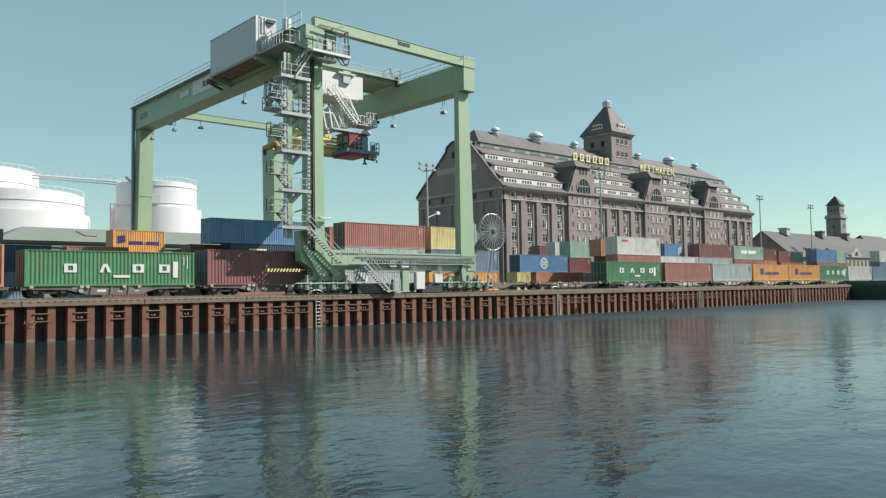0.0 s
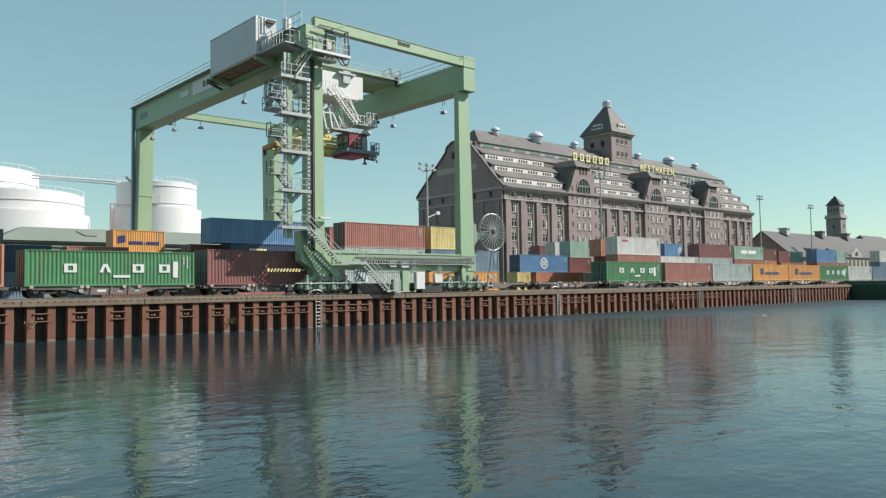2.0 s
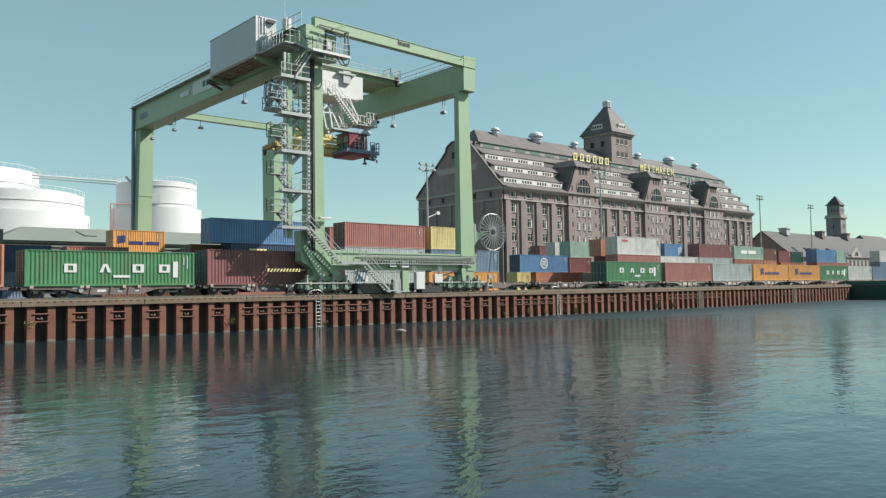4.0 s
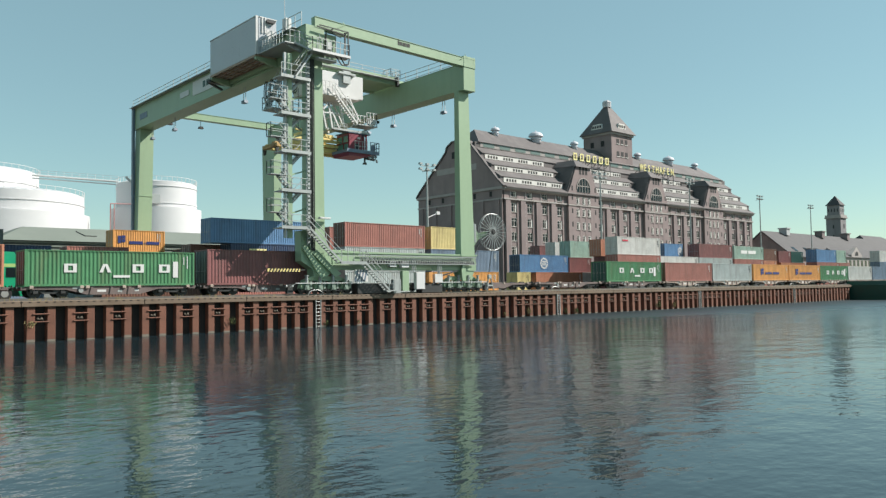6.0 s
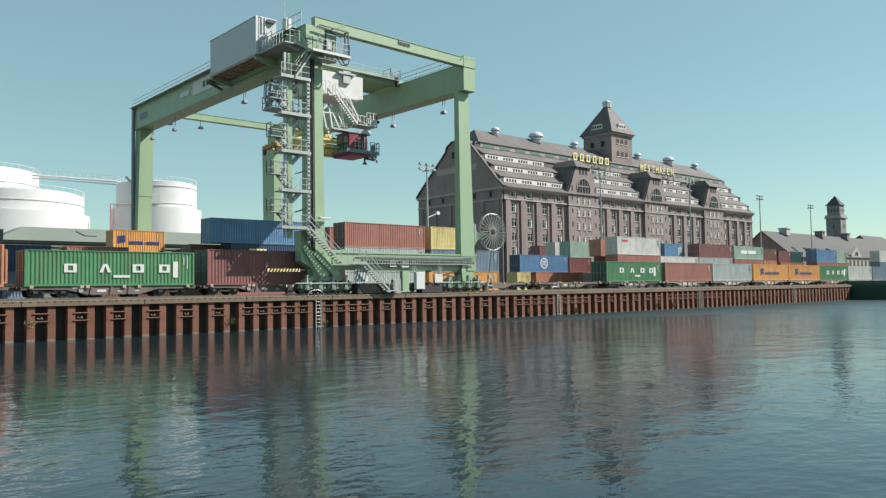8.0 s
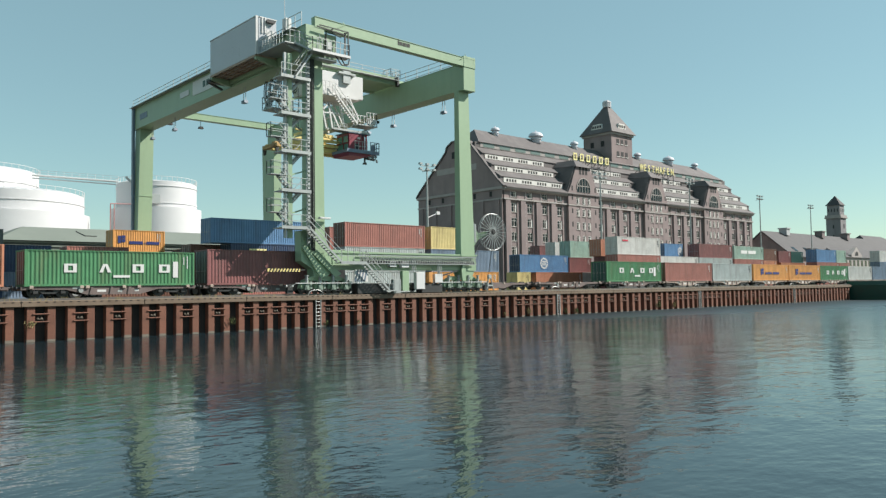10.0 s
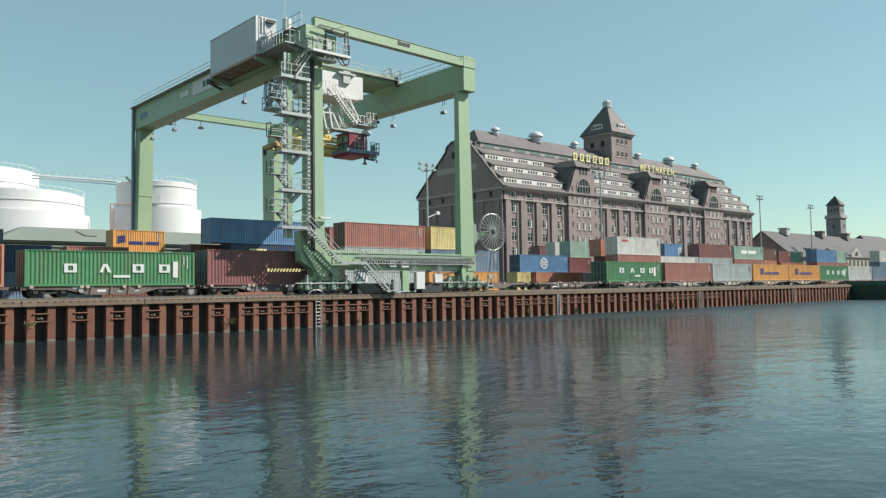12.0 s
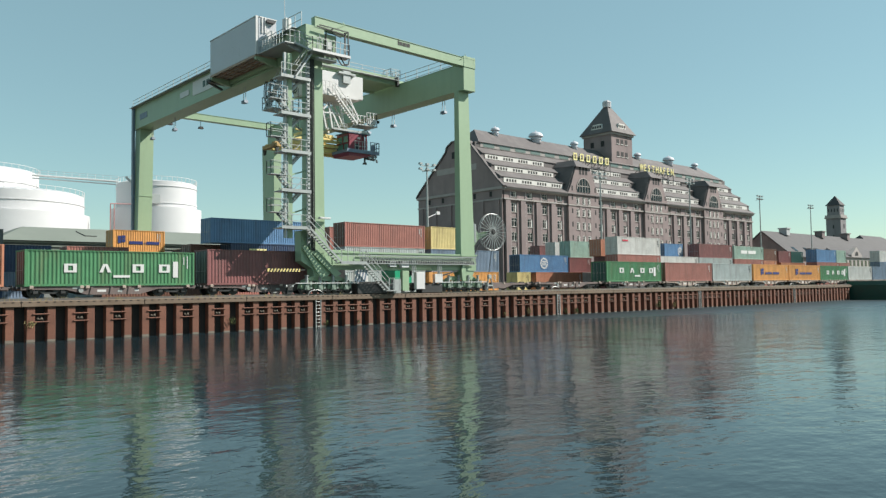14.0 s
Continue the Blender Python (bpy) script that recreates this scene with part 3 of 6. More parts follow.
for x in (118.2, 130.7):
    c = container(x, T, Z0, W40, STD, "orange", False, ON, TRAIN)
    flower(c, 2.4, 0.9, 1.0, NAVY)
    mark(c, [(4.0, 6.2, 1.0, 1.35), (6.5, 8.7, 1.0, 1.35)], NAVY, "marking", "dark blue plain painted bar")
c = container(143.05, T, Z0, W40, STD, "green", True, ON, TRAIN)
glyphs(c, (2.7, 5.0, 7.3, 9.3), 1.0, 1.0, 0.7, MARK)
mark(c, [(10.4, 10.95, 0.7, 2.0)], MARK)
container(155.6, T, Z0, W40 - 0.6, STD, "white", True, ON, TRAIN)
container(167.8, T, Z0, W40, STD, "slate", True, ON, TRAIN)
container(180.6, T, Z0, W40, STD, "slate", True, ON, TRAIN)

# stacks behind the train: lower tiers first
B = QUAY - 0.06
L2, L3 = B + STD, B + STD + HC
for x, y, z, length, h, col in (
    # start of the quay
    (9.0, 82, B, W40, STD, "slate"), (9.6, 82, L2, W40, STD, "navy"), (-3.9, 82, B, W40, STD, "grey"), (-3.9, 82, L2, W40, STD, "grey"), (3.9, 75, B + HC, W40, HC + 0.3, "grey"),
    (23.2, 82, B, W20, STD, "pale"), (23.2, 82, L2, W20, STD, "rust"), (29.4, 82, B, W20, STD, "navy"),
    (30.9, 92, B, W20, STD, "navy"), (30.9, 92, L2, W20, STD, "brown"), (37.3, 88, B, W40, STD, "grey"), (37.3, 88, L2, W40, HC, "grey"),
    # blue stack
    (24.4, 75.3, B, W40, STD, "brown"), (37.0, 75, B, W40, STD, "rust"), (34.0, 77.6, B, W40, STD, "brown"), (34.0, 77.6, L2, W40, HC - 0.05, "brown"),
    # red stack
    (51.5, 75, B, W40, STD, "pale"), (51.5, 75, L2, W40, HC, "pale"), (54.0, 82, B, W40, STD, "brown"), (54.0, 82, L2, W40, HC, "rust"), (54.0, 82, L3, W40, HC, "rust"),
    (64.75, 75, B, W40, STD, "orange"), (64.75, 75, L2, W20, HC, "slate"), (71.0, 75, L2, W20, HC, "slate"),
    # stack beyond the crane
    (92.6, 86, B, 3.2, HC, "yellow"), (97.2, 86, B, W40, HC, "salmon"), (109.5, 86, B, W20, HC, "white"), (105.9, 86, B + HC, W20, STD, "maroon"), (82.5, 86, B, W20, HC, "grey"),
    (113.0, 99, B, W20, HC, "grey"), (113.0, 99, B + HC, W20, HC, "grey"), (110.5, 93, B, W20, HC, "grey"), (110.5, 93, B + HC, W20, HC, "grey"),
    (103.2, 74, B, W40, STD, "grey"), (103.2, 74, L2, W40, HC, "rust"), (108.0, 80, B, W40, STD, "maroon"), (108.0, 80, L2, W40, HC, "maroon"),
    (117.0, 75, B, W40, STD, "grey"), (117.0, 75, L2, W40, HC, "white"), (124.6, 79, B, W20, STD, "grey"), (124.6, 79, L2, W20, HC, "grey"),
    (131.4, 76, B, W40, STD, "grey"), (131.4, 76, L2, W40, HC, "pale"), (146.4, 77, B, W40, STD, "grey"), (146.4, 77, L2, W40, HC, "rust"),
    (165.0, 80, B, W20, STD, "rust"), (165.0, 80, L2, W20, HC, "salmon"), (173.0, 80, B, W40, STD, "grey"), (173.0, 80, L2, W40, STD, "salmon"), (180.0, 75, B, W40, STD, "rust"), (180.0, 75, L2, W40, STD, "rust"), (192.4, 75, B, W20, STD, "grey"), (192.4, 75, L2, W20, STD, "rust"),
):
    container(x, y, z, length, h, col, (x * 7) % 3 > 0.8)
# top tier
lettered = container(3.9, 75, B, W40, HC, "navy", True, "low behind the train")
mark(lettered, [(10.3, 10.55, 0.55, 1.3), (10.7, 10.85, 0.55, 1.3), (11.05, 11.6, 0.55, 0.72), (11.05, 11.6, 1.1, 1.3)], MARK, "marking", "plain pale painted bar")
lower_blue = container(37.2, 75, L2, W40, HC - 0.02, "navy", True, "below another")
mark(lower_blue, [(2.1 + k * 0.42, 2.45 + k * 0.42, 1.9, 2.35) for k in range(5)], LETTERYELLOW, "marking", "plain yellow painted bar")
orange_box = container(31.0, 92, L3 - 0.3, W20, STD, "orange", True, "topping a stack under the crane")
flower(orange_box, 0.55, 1.05, 0.85, NAVY)
mark(orange_box, [(1.85, 3.45, 0.95, 1.3), (3.6, 3.75, 1.05, 1.15), (3.85, 5.4, 0.95, 1.3)], NAVY, "marking", "dark blue plain painted bar")
container(35.0, 75, L3 - 0.02, W40, STD, "blue", True, "half in the crane's shade")
# brown doors paint in the shade on the red box's end
container(51.5, 75, L3, W40, HC, "rust", True, "topping a stack by the crane", "stacked containers", "brown")
container(64.75, 75, L3, W20, HC, "yellow", True, "topping a stack by the crane")
# navy doors paint in the shade on the blue box's end
b40 = container(93.3, 86, B + HC, W40, HC, "blue", True, "on an orange container", "stacked containers", "navy")
round_mark(b40, 5.9, 1.5, 0.95)
mt = container(106.2, 86, B + HC + STD, W20, HC, "mint", True, "topping the stack by the warehouse")
container(110.5, 93, B + 2 * HC, W20, HC, "white", True, "topping a far stack")
container(113.0, 99, B + 2 * HC, W20, STD, "maroon", True, "topping a far stack")
container(106.9, 80, L3, W40, HC, "salmon", True, "topping a stack, partly hidden")
wt = container(103.2, 74, L3, W40, HC, "white", True, "topping a stack on a red one")
mark(wt, [(1.4, 2.0, 2.15, 2.4), (2.1, 2.9, 2.15, 2.4)], REDMARK, "marking", "small red plain mark")
b20 = container(124.6, 79, L3, W20, STD, "blue", True, "topping a stack")
round_mark(b20, 5.1, 1.2, 0.8)
container(131.4, 76, L3, W40, STD, "maroon", True, "topping a stack")
pg = container(146.4, 77, L3, W40, STD, "mint", True, "topping a stack")
mark(pg, [(2.6, 5.2, 1.1, 1.75), (5.6, 8.8, 1.1, 1.75)], MARK, "marking", "plain white painted bar")
container(165.0, 80, L3, W20, STD, "brown", True, "topping a far stack")
container(172.0, 80, L2 + STD, W20, STD, "maroon", False, "topping a far stack")
container(178.3, 80, L2 + STD, W20, STD, "teal", True, "topping a far stack")
for z in (B, L2):
    container(178.6, 84, z, W20, STD, "grey")
container(178.6, 84, L2 + STD, W20, HC, "brown", True, "topping a far stack")
container(180.0, 75, L2 + STD, W40 - 1.6, HC, "blue", True, "topping a far stack")
container(190.9, 75, L2 + STD, W20 - 0.6, HC, "mint", True, "topping a far stack")
for k, (x, col) in enumerate(((221.0, "pale"), (233.6, "pale"))):
    container(x, 76, B, W40, HC, "grey")
    container(x, 76, B + HC, W40, HC, "slate")
    container(x, 76, B + 2 * HC, W40, HC, "white", True, "topping a far stack")


# ---- wagons ----
def wheelset_shape():
    s = Shape()
    for y in (-0.75, 0.62):
        s.tube((0, y, 0.46), (0, y + 0.13, 0.46), 0.46, 18)
    return s.tube((0, -0.75, 0.46), (0, 0.75, 0.46), 0.08, 8)


WHEELSET = wheelset_shape().mesh("wheelset", DARKSTEEL)
BOGIEFRAME = Shape()
for y in (-1.0, 0.88):
    BOGIEFRAME.prism([(-1.25, 0.42), (-1.2, 0.66), (-0.5, 0.72), (-0.35, 0.86), (0.35, 0.86), (0.5, 0.72), (1.2, 0.66), (1.25, 0.42), (0.65, 0.5), (0.4, 0.34), (-0.4, 0.34), (-0.65, 0.5)], y, y + 0.12)
    for x in (-0.9, 0.9):
        BOGIEFRAME.box(x - 0.16, x + 0.16, y - 0.06, y + 0.16, 0.34, 0.6, 0.02)
BOGIEFRAME = BOGIEFRAME.box(-0.25, 0.25, -1, 1, 0.5, 0.86).mesh("bogie_frame", DARKSTEEL)


def wagon(x, material, length=12.9):
    w = thing("container_wagon", "grey-brown flat container wagon with fishbelly sills" if material is WAGON else "pale dusty flat container wagon with fishbelly sills", "rail wagon", "wagons of the train", "", (x, T + DEPTH / 2, QUAY), True)
    for y in (-1.12, 0.98):
        s = Shape().prism([(0.25, 0.90), (length - 0.25, 0.90), (length - 0.25, 0.70), (length - 3.2, 0.68), (length - 4.6, 0.30), (4.6, 0.30), (3.2, 0.68), (0.25, 0.70)], y, y + 0.14)
        part("side_sill", s, material, w)
    deck = Shape().box(0.25, 0.65, -1.0, 1.0, 0.62, 0.9).box(length - 0.65, length - 0.25, -1.0, 1.0, 0.62, 0.9)
    for k in range(7):
        xx = 1.6 + k * (length - 3.2) / 6
        deck.box(xx - 0.08, xx + 0.08, -1.0, 1.0, 0.6, 0.86)
    part("cross_beams", deck, material, w)
    for xx in (0.9, 4.2, 4.6, 7.2, 8.3, length - 0.9):
        part("container_spigot", Shape().box(xx - 0.13, xx + 0.13, -1.26, -1.12, 0.76, 0.97, 0.02), WAGONPALE, w, "pale container spigot bracket")
    for xx in (4.9, 6.3, 7.6):
        part("rib", Shape().prism([(xx - 0.05, 0.86), (xx + 0.12, 0.86), (xx + 0.02, 0.32), (xx - 0.15, 0.32)], -1.19, -1.12), WAGON, w)
    for bx in (2.1, length - 2.1):
        b = part("bogie", BOGIEFRAME, DARKSTEEL, w)
        b.location = (bx, 0, 0.06)
        for k in (-0.9, 0.9):
            ws = part("wheelset", WHEELSET, DARKSTEEL, b)
            ws.location = (k, 0, 0.03)
    for xx, d in ((0.25, -1), (length - 0.25, 1)):
        for y in (-0.87, 0.87):
            part("buffer", Shape().tube((xx, y, 0.82), (xx + d * 0.24, y, 0.82), 0.09, 10).tube((xx + d * 0.24, y, 0.82), (xx + d * 0.27, y, 0.82), 0.21, 12), DARKSTEEL, w)
    for xx, w_, z0, m in ((5.3, 0.62, 0.5, MARK), (6.75, 0.34, 0.46, GALV), (8.0, 0.3, 0.52, MARK), (3.6, 0.5, 0.72, GALV)):
        part("data_plate", Shape().box(xx, xx + w_, -1.128, -1.118, z0, z0 + 0.16), m, w, "small pale data plate")
    part("brake_wheel", Shape().tube((length * 0.32, -1.2, 0.62), (length * 0.32, -1.17, 0.62), 0.17, 14), GALV, w)


for k, x in enumerate((-12.8, 0.3, 13.55, 26.75, 40.0, 53.2, 66.4, 79.65, 92.6, 105.2, 117.85, 130.35, 142.7, 155.1, 167.5, 180.0)):
    wagon(x, WAGON if x < 90 else WAGONPALE, 13.0 if x < 90 else 12.3)


# ---- gantry crane ----
crane = thing("gantry_crane", "pale green rail-mounted container gantry crane standing over the quay tracks", "gantry crane", "", "", (45.5, 77.0, QUAY))
GB, GT = 23.35, 26.1          # girder underside and top
LX, RX = (35.1, 36.95), (53.68, 55.25)
NEAR, FAR = 56.75, 97.0


def railing(points, h=1.05, gap=1.4, r=0.024):
    """Posts, handrail and knee rail along a line of points, as named pieces."""
    pieces = []
    for a, b in zip(points, points[1:]):
        a, b = Vector(a), Vector(b)
        n = max(int((b - a).length / gap), 1)
        pieces.append(("handrail", Shape().bar(a + Vector((0, 0, h)), b + Vector((0, 0, h)), r * 1.9)))
        pieces.append(("knee_rail", Shape().bar(a + Vector((0, 0, h * 0.52)), b + Vector((0, 0, h * 0.52)), r * 1.9)))
        for k in range(n + 1):
            p = a.lerp(b, k / n)
            pieces.append(("post", Shape().bar(p, p + Vector((0, 0, h)), r * 2)))
    return pieces


def flight(a, b, y0, y1):
    """An open stair flight from a to b (x, z), between y0 and y1: two stringers, treads."""
    s = Shape()
    for y in (y0, y1):
        s.prism([(a[0], a[1] - 0.12), (a[0], a[1] + 0.12), (b[0], b[1] + 0.12), (b[0], b[1] - 0.12)], y - 0.02, y + 0.02)
    n = max(int(abs(b[1] - a[1]) / 0.2), 2)
    for k in range(1, n):
        x, z = a[0] + (b[0] - a[0]) * k / n, a[1] + (b[1] - a[1]) * k / n
        s.box(x - 0.12, x + 0.12, y0, y1, z - 0.02, z + 0.02)
    return s


# legs
def tapered(b0, b1, z0, t0, t1, z1):
    """A four-sided column from corners b0, b1 (x, y) at z0 to t0, t1 at z1."""
    vs = [(x, y, z) for (p, q, z) in ((b0, b1, z0), (t0, t1, z1)) for x, y in ((p[0], p[1]), (q[0], p[1]), (q[0], q[1]), (p[0], q[1]))]
    return Shape().add(vs, [(3, 2, 1, 0), (4, 5, 6, 7), (0, 1, 5, 4), (1, 2, 6, 5), (2, 3, 7, 6), (3, 0, 4, 7)])


for b0, b1, z0, t0, t1, seams in (
    ((35.8, 57.4), (37.32, 58.7), 6.4, (35.85, 57.45), (37.18, 58.65), ()),
    ((53.55, 57.4), (55.45, 58.25), 6.4, (53.55, 57.45), (54.95, 58.1), ()),
    ((34.9, 95.3), (36.6, 97.0), QUAY + 1.4, (35.3, 95.3), (36.95, 96.9), (15.0,)),
    ((53.7, 95.3), (54.85, 98.1), QUAY + 1.4, (53.7, 95.3), (54.85, 98.6), (15.0,)),
):
    leg = part("leg", tapered(b0, b1, z0, t0, t1, GB), GREEN, crane)
    for z in seams:
        f = (z - z0) / (GB - z0)
        p, q = [(b0[k] + (t0[k] - b0[k]) * f) for k in (0, 1)], [(b1[k] + (t1[k] - b1[k]) * f) for k in (0, 1)]
        part("joint_flange", Shape().box(p[0] - 0.05, q[0] + 0.05, p[1] - 0.05, q[1] + 0.05, z, z + 0.07), GREEN, leg)
# girders with flanges, joint bands
for x0, x1 in (LX, RX):
    gd = part("girder", Shape().box(x0, x1, NEAR, FAR, GB + 0.04, GT - 0.04), GREEN, crane)
    part("flange", Shape().box(x0 - 0.06, x1 + 0.06, NEAR + 0.01, FAR, GT - 0.04, GT), GREEN, gd)
    part("flange", Shape().box(x0 - 0.06, x1 + 0.06, NEAR + 0.01, FAR, GB, GB + 0.04), GREEN, gd)
    part("rail", Shape().box(x0 + 0.3, x0 + 0.4, NEAR + 0.5, FAR - 0.5, GT, GT + 0.12), RAIL, gd)
    part("railing", railing([(x0 - 0.25 if x0 < 40 else x1 + 0.1, 72.0 if x0 < 40 else 58.5, GT), (x0 - 0.25 if x0 < 40 else x1 + 0.1, FAR - 0.4, GT)], 0.85, 1.9), GALV, gd)
    part("walkway", Shape().box(x0 - 0.55, x0 - 0.06, 58.0, FAR, GT - 0.1, GT - 0.05) if x0 < 40 else Shape().box(x1 + 0.06, x1 + 0.55, 58.0, FAR, GT - 0.1, GT - 0.05), GALV, gd)
part("railing", railing([(53.6, 58.2, GT), (53.6, 68.0, GT)], 0.95, 1.9), GALV, gd)
# head ties at both ends
for y0, y1, lo, hi in ((NEAR - 0.03, NEAR + 0.55, (26.0, 25.78), (26.92, 26.6)), (FAR - 1.2, FAR - 0.4, (25.6, 25.6), (26.35, 26.35))):
    xa, xb = LX[0] + 0.9, RX[1] + 0.02
    tie = part("head_tie", Shape().prism([(xa, lo[0]), (xb, lo[1]), (xb, hi[1]), (xa, hi[0])], y0, y1), GREEN, crane)
    part("tie_flange", Shape().prism([(xa, hi[0]), (xb, hi[1]), (xb, hi[1] + 0.04), (xa, hi[0] + 0.04)], y0 - 0.05, y1 + 0.05), GREEN, tie)
    part("tie_flange", Shape().prism([(xa + 1.4, lo[0] - 0.045), (xb - 1.9, lo[1] - 0.02), (xb - 1.9, lo[1] + 0.03), (xa + 1.4, lo[0])], y0 - 0.05, y1 + 0.05), GREEN, tie)
part("end_block", Shape().box(RX[0] - 0.03, RX[1] + 0.06, NEAR - 0.06, NEAR + 0.7, 25.72, 26.84, 0.02), GREEN, crane)
for x in (38.3, 53.2):
    part("tie_handle", Shape().bar((x, NEAR - 0.07, 26.35), (x + 0.75, NEAR - 0.07, 26.85), 0.07).bar((x + 0.75, NEAR - 0.07, 26.85), (x + 0.75, NEAR + 0.1, 27.1), 0.05), GREEN, crane)
for k, (x0, x1) in enumerate(((45.15, 45.28), (45.34, 45.66), (45.72, 46.1), (46.16, 46.6))):
    part("maker_mark", Shape().box(x0, x1, NEAR - 0.05, NEAR - 0.03, 26.25, (26.85, 26.6, 26.6, 26.6)[k]), BLACK, crane, "plain dark maker's mark")
# sill beam at the quay edge with gussets to the bogies
part("sill_beam", Shape().box(38.2, 55.75, 57.55, 58.5, 4.95, 6.45).box(38.0, 55.85, 57.45, 58.6, 6.45, 6.6), GREEN, crane)
part("sill_beam", Shape().box(36.5, 54.5, 95.6, 96.8, 4.2, 5.6), GREEN, crane)
gus = Shape().prism([(35.0, 8.3), (37.2, 8.3), (38.0, 6.75), (41.5, 6.62), (41.5, 5.35), (38.7, 5.3), (37.6, 4.3), (36.3, 4.3), (36.2, 5.0), (35.05, 5.7)], 57.62, 58.6)
part("leg_foot", gus, GREEN, crane)
part("leg_foot", Shape().prism([(53.3, 4.94), (55.6, 4.94), (55.2, 4.25), (53.7, 4.25)], 57.62, 58.45), GREEN, crane)
part("foot_stiffener", Shape().prism([(35.0, 6.9), (35.4, 7.1), (37.4, 4.4), (36.9, 4.2)], 57.35, 57.62).prism([(36.0, 6.4), (36.5, 6.7), (39.0, 4.6), (38.4, 4.3)], 57.38, 57.62), GREEN, crane)


def bogies(x0, n, pitch, y):
    for k in range(n):
        x = x0 + k * pitch
        bog = part("bogie", Shape().prism([(x - 0.55, QUAY + 0.5), (x - 0.5, QUAY + 0.8), (x - 0.15, QUAY + 1.3), (x + 0.15, QUAY + 1.3), (x + 0.5, QUAY + 0.8), (x + 0.55, QUAY + 0.5)], y - 0.3, y + 0.3), GREEN, crane)
        for wx in (-0.33, 0.33):
            part("wheel", Shape().tube((x + wx, y - 0.1, QUAY + 0.37), (x + wx, y + 0.1, QUAY + 0.37), 0.3, 16), DARKSTEEL, bog)
        part("motor", Shape().tube((x - 0.05, y - 0.42, QUAY + 1.0), (x - 0.05, y - 0.42, QUAY + 1.62), 0.13, 10).tube((x - 0.05, y - 0.42, QUAY + 1.62), (x - 0.05, y - 0.42, QUAY + 1.7), 0.17, 10), GALV, bog)
        part("gearbox", Shape().prism([(x - 0.28, QUAY + 0.42), (x - 0.2, QUAY + 0.95), (x + 0.1, QUAY + 0.95), (x + 0.18, QUAY + 0.42)], y - 0.56, y - 0.3).tube((x - 0.05, y - 0.6, QUAY + 0.6), (x - 0.05, y - 0.56, QUAY + 0.6), 0.13, 10).box(x + 0.3, x + 0.5, y - 0.45, y - 0.3, QUAY + 0.5, QUAY + 1.15), GEARGREY, bog)
        part("brake_arm", Shape().bar((x + 0.25, y - 0.4, QUAY + 1.25), (x + 0.62, y - 0.4, QUAY + 0.4), 0.07).bar((x - 0.62, y - 0.4, QUAY + 0.35), (x + 0.62, y - 0.4, QUAY + 0.35), 0.06), DARKSTEEL, bog)
    s = Shape().prism([(x0 - 0.3, QUAY + 1.2), (x0 + 0.6, QUAY + 1.6), (x0 + (n - 1) * pitch - 0.6, QUAY + 1.6), (x0 + (n - 1) * pitch + 0.3, QUAY + 1.2)], y - 0.2, y + 0.25)
    part("balancer", s, GREEN, crane)
    part("guard_rail", Shape().bar((x0 - 1.2, y - 0.62, QUAY + 1.0), (x0 + n * pitch - 0.2, y - 0.62, QUAY + 1.0), 0.07).bar((x0 - 1.2, y - 0.62, QUAY + 1.0), (x0 - 1.6, y - 0.4, QUAY + 0.7), 0.07), WHITE, crane)
    for bx in (x0 - 1.5, x0 + n * pitch + 0.1):
        part("rail_sweeper", Shape().prism([(bx - 0.3, QUAY + 0.12), (bx - 0.2, QUAY + 0.9), (bx + 0.15, QUAY + 0.95), (bx + 0.3, QUAY + 0.12)], y - 0.18, y + 0.18), DARKSTEEL, crane)
        part("buffer", Shape().tube((bx - 0.35, y, QUAY + 0.75), (bx + 0.35, y, QUAY + 0.75), 0.14, 10), GALV, crane)


bogies(35.6, 4, 1.35, 58.0)
bogies(52.0, 4, 1.35, 58.0)
for x0 in (34.0, 52.4):
    for k in range(3):
        x = x0 + k * 1.4
        bog = part("bogie", Shape().prism([(x - 0.55, QUAY + 0.55), (x - 0.2, QUAY + 1.5), (x + 0.2, QUAY + 1.5), (x + 0.55, QUAY + 0.55)], 96.2, 96.8), GREEN, crane)
        part("wheel", Shape().tube((x, 96.4, QUAY + 0.37), (x, 96.6, QUAY + 0.37), 0.34, 16), DARKSTEEL, bog)
# levers and clamps on the bogies beside the reel
part("storm_clamp", Shape().prism([(53.55, QUAY + 1.1), (53.4, QUAY + 2.2), (53.6, QUAY + 2.95), (53.85, QUAY + 2.9), (54.0, QUAY + 2.2), (54.0, QUAY + 1.1)], 57.2, 57.4), GREEN, crane)
part("boom_arm", Shape().bar((50.2, 57.25, QUAY + 1.5), (52.9, 57.25, QUAY + 2.15), 0.12).tube((50.2, 57.25, QUAY + 1.3), (50.2, 57.25, QUAY + 1.65), 0.14), DARKSTEEL, crane)
part("cable_guide", Shape().tube((57.0, 57.3, QUAY + 0.15), (57.3, 57.3, QUAY + 1.5), 0.06).tube((58.0, 57.3, QUAY + 0.15), (57.6, 57.3, QUAY + 1.5), 0.06).box(57.1, 57.8, 57.2, 57.5, QUAY + 0.55, QUAY + 0.7).tube((57.45, 57.2, QUAY + 1.55), (57.45, 57.45, QUAY + 1.55), 0.22, 12), GALV, crane)
part("tow_beam", Shape().prism([(58.2, QUAY + 0.95), (59.6, QUAY + 0.95), (60.6, QUAY + 0.5), (58.2, QUAY + 0.3)], 57.75, 58.1), WAGON, crane)

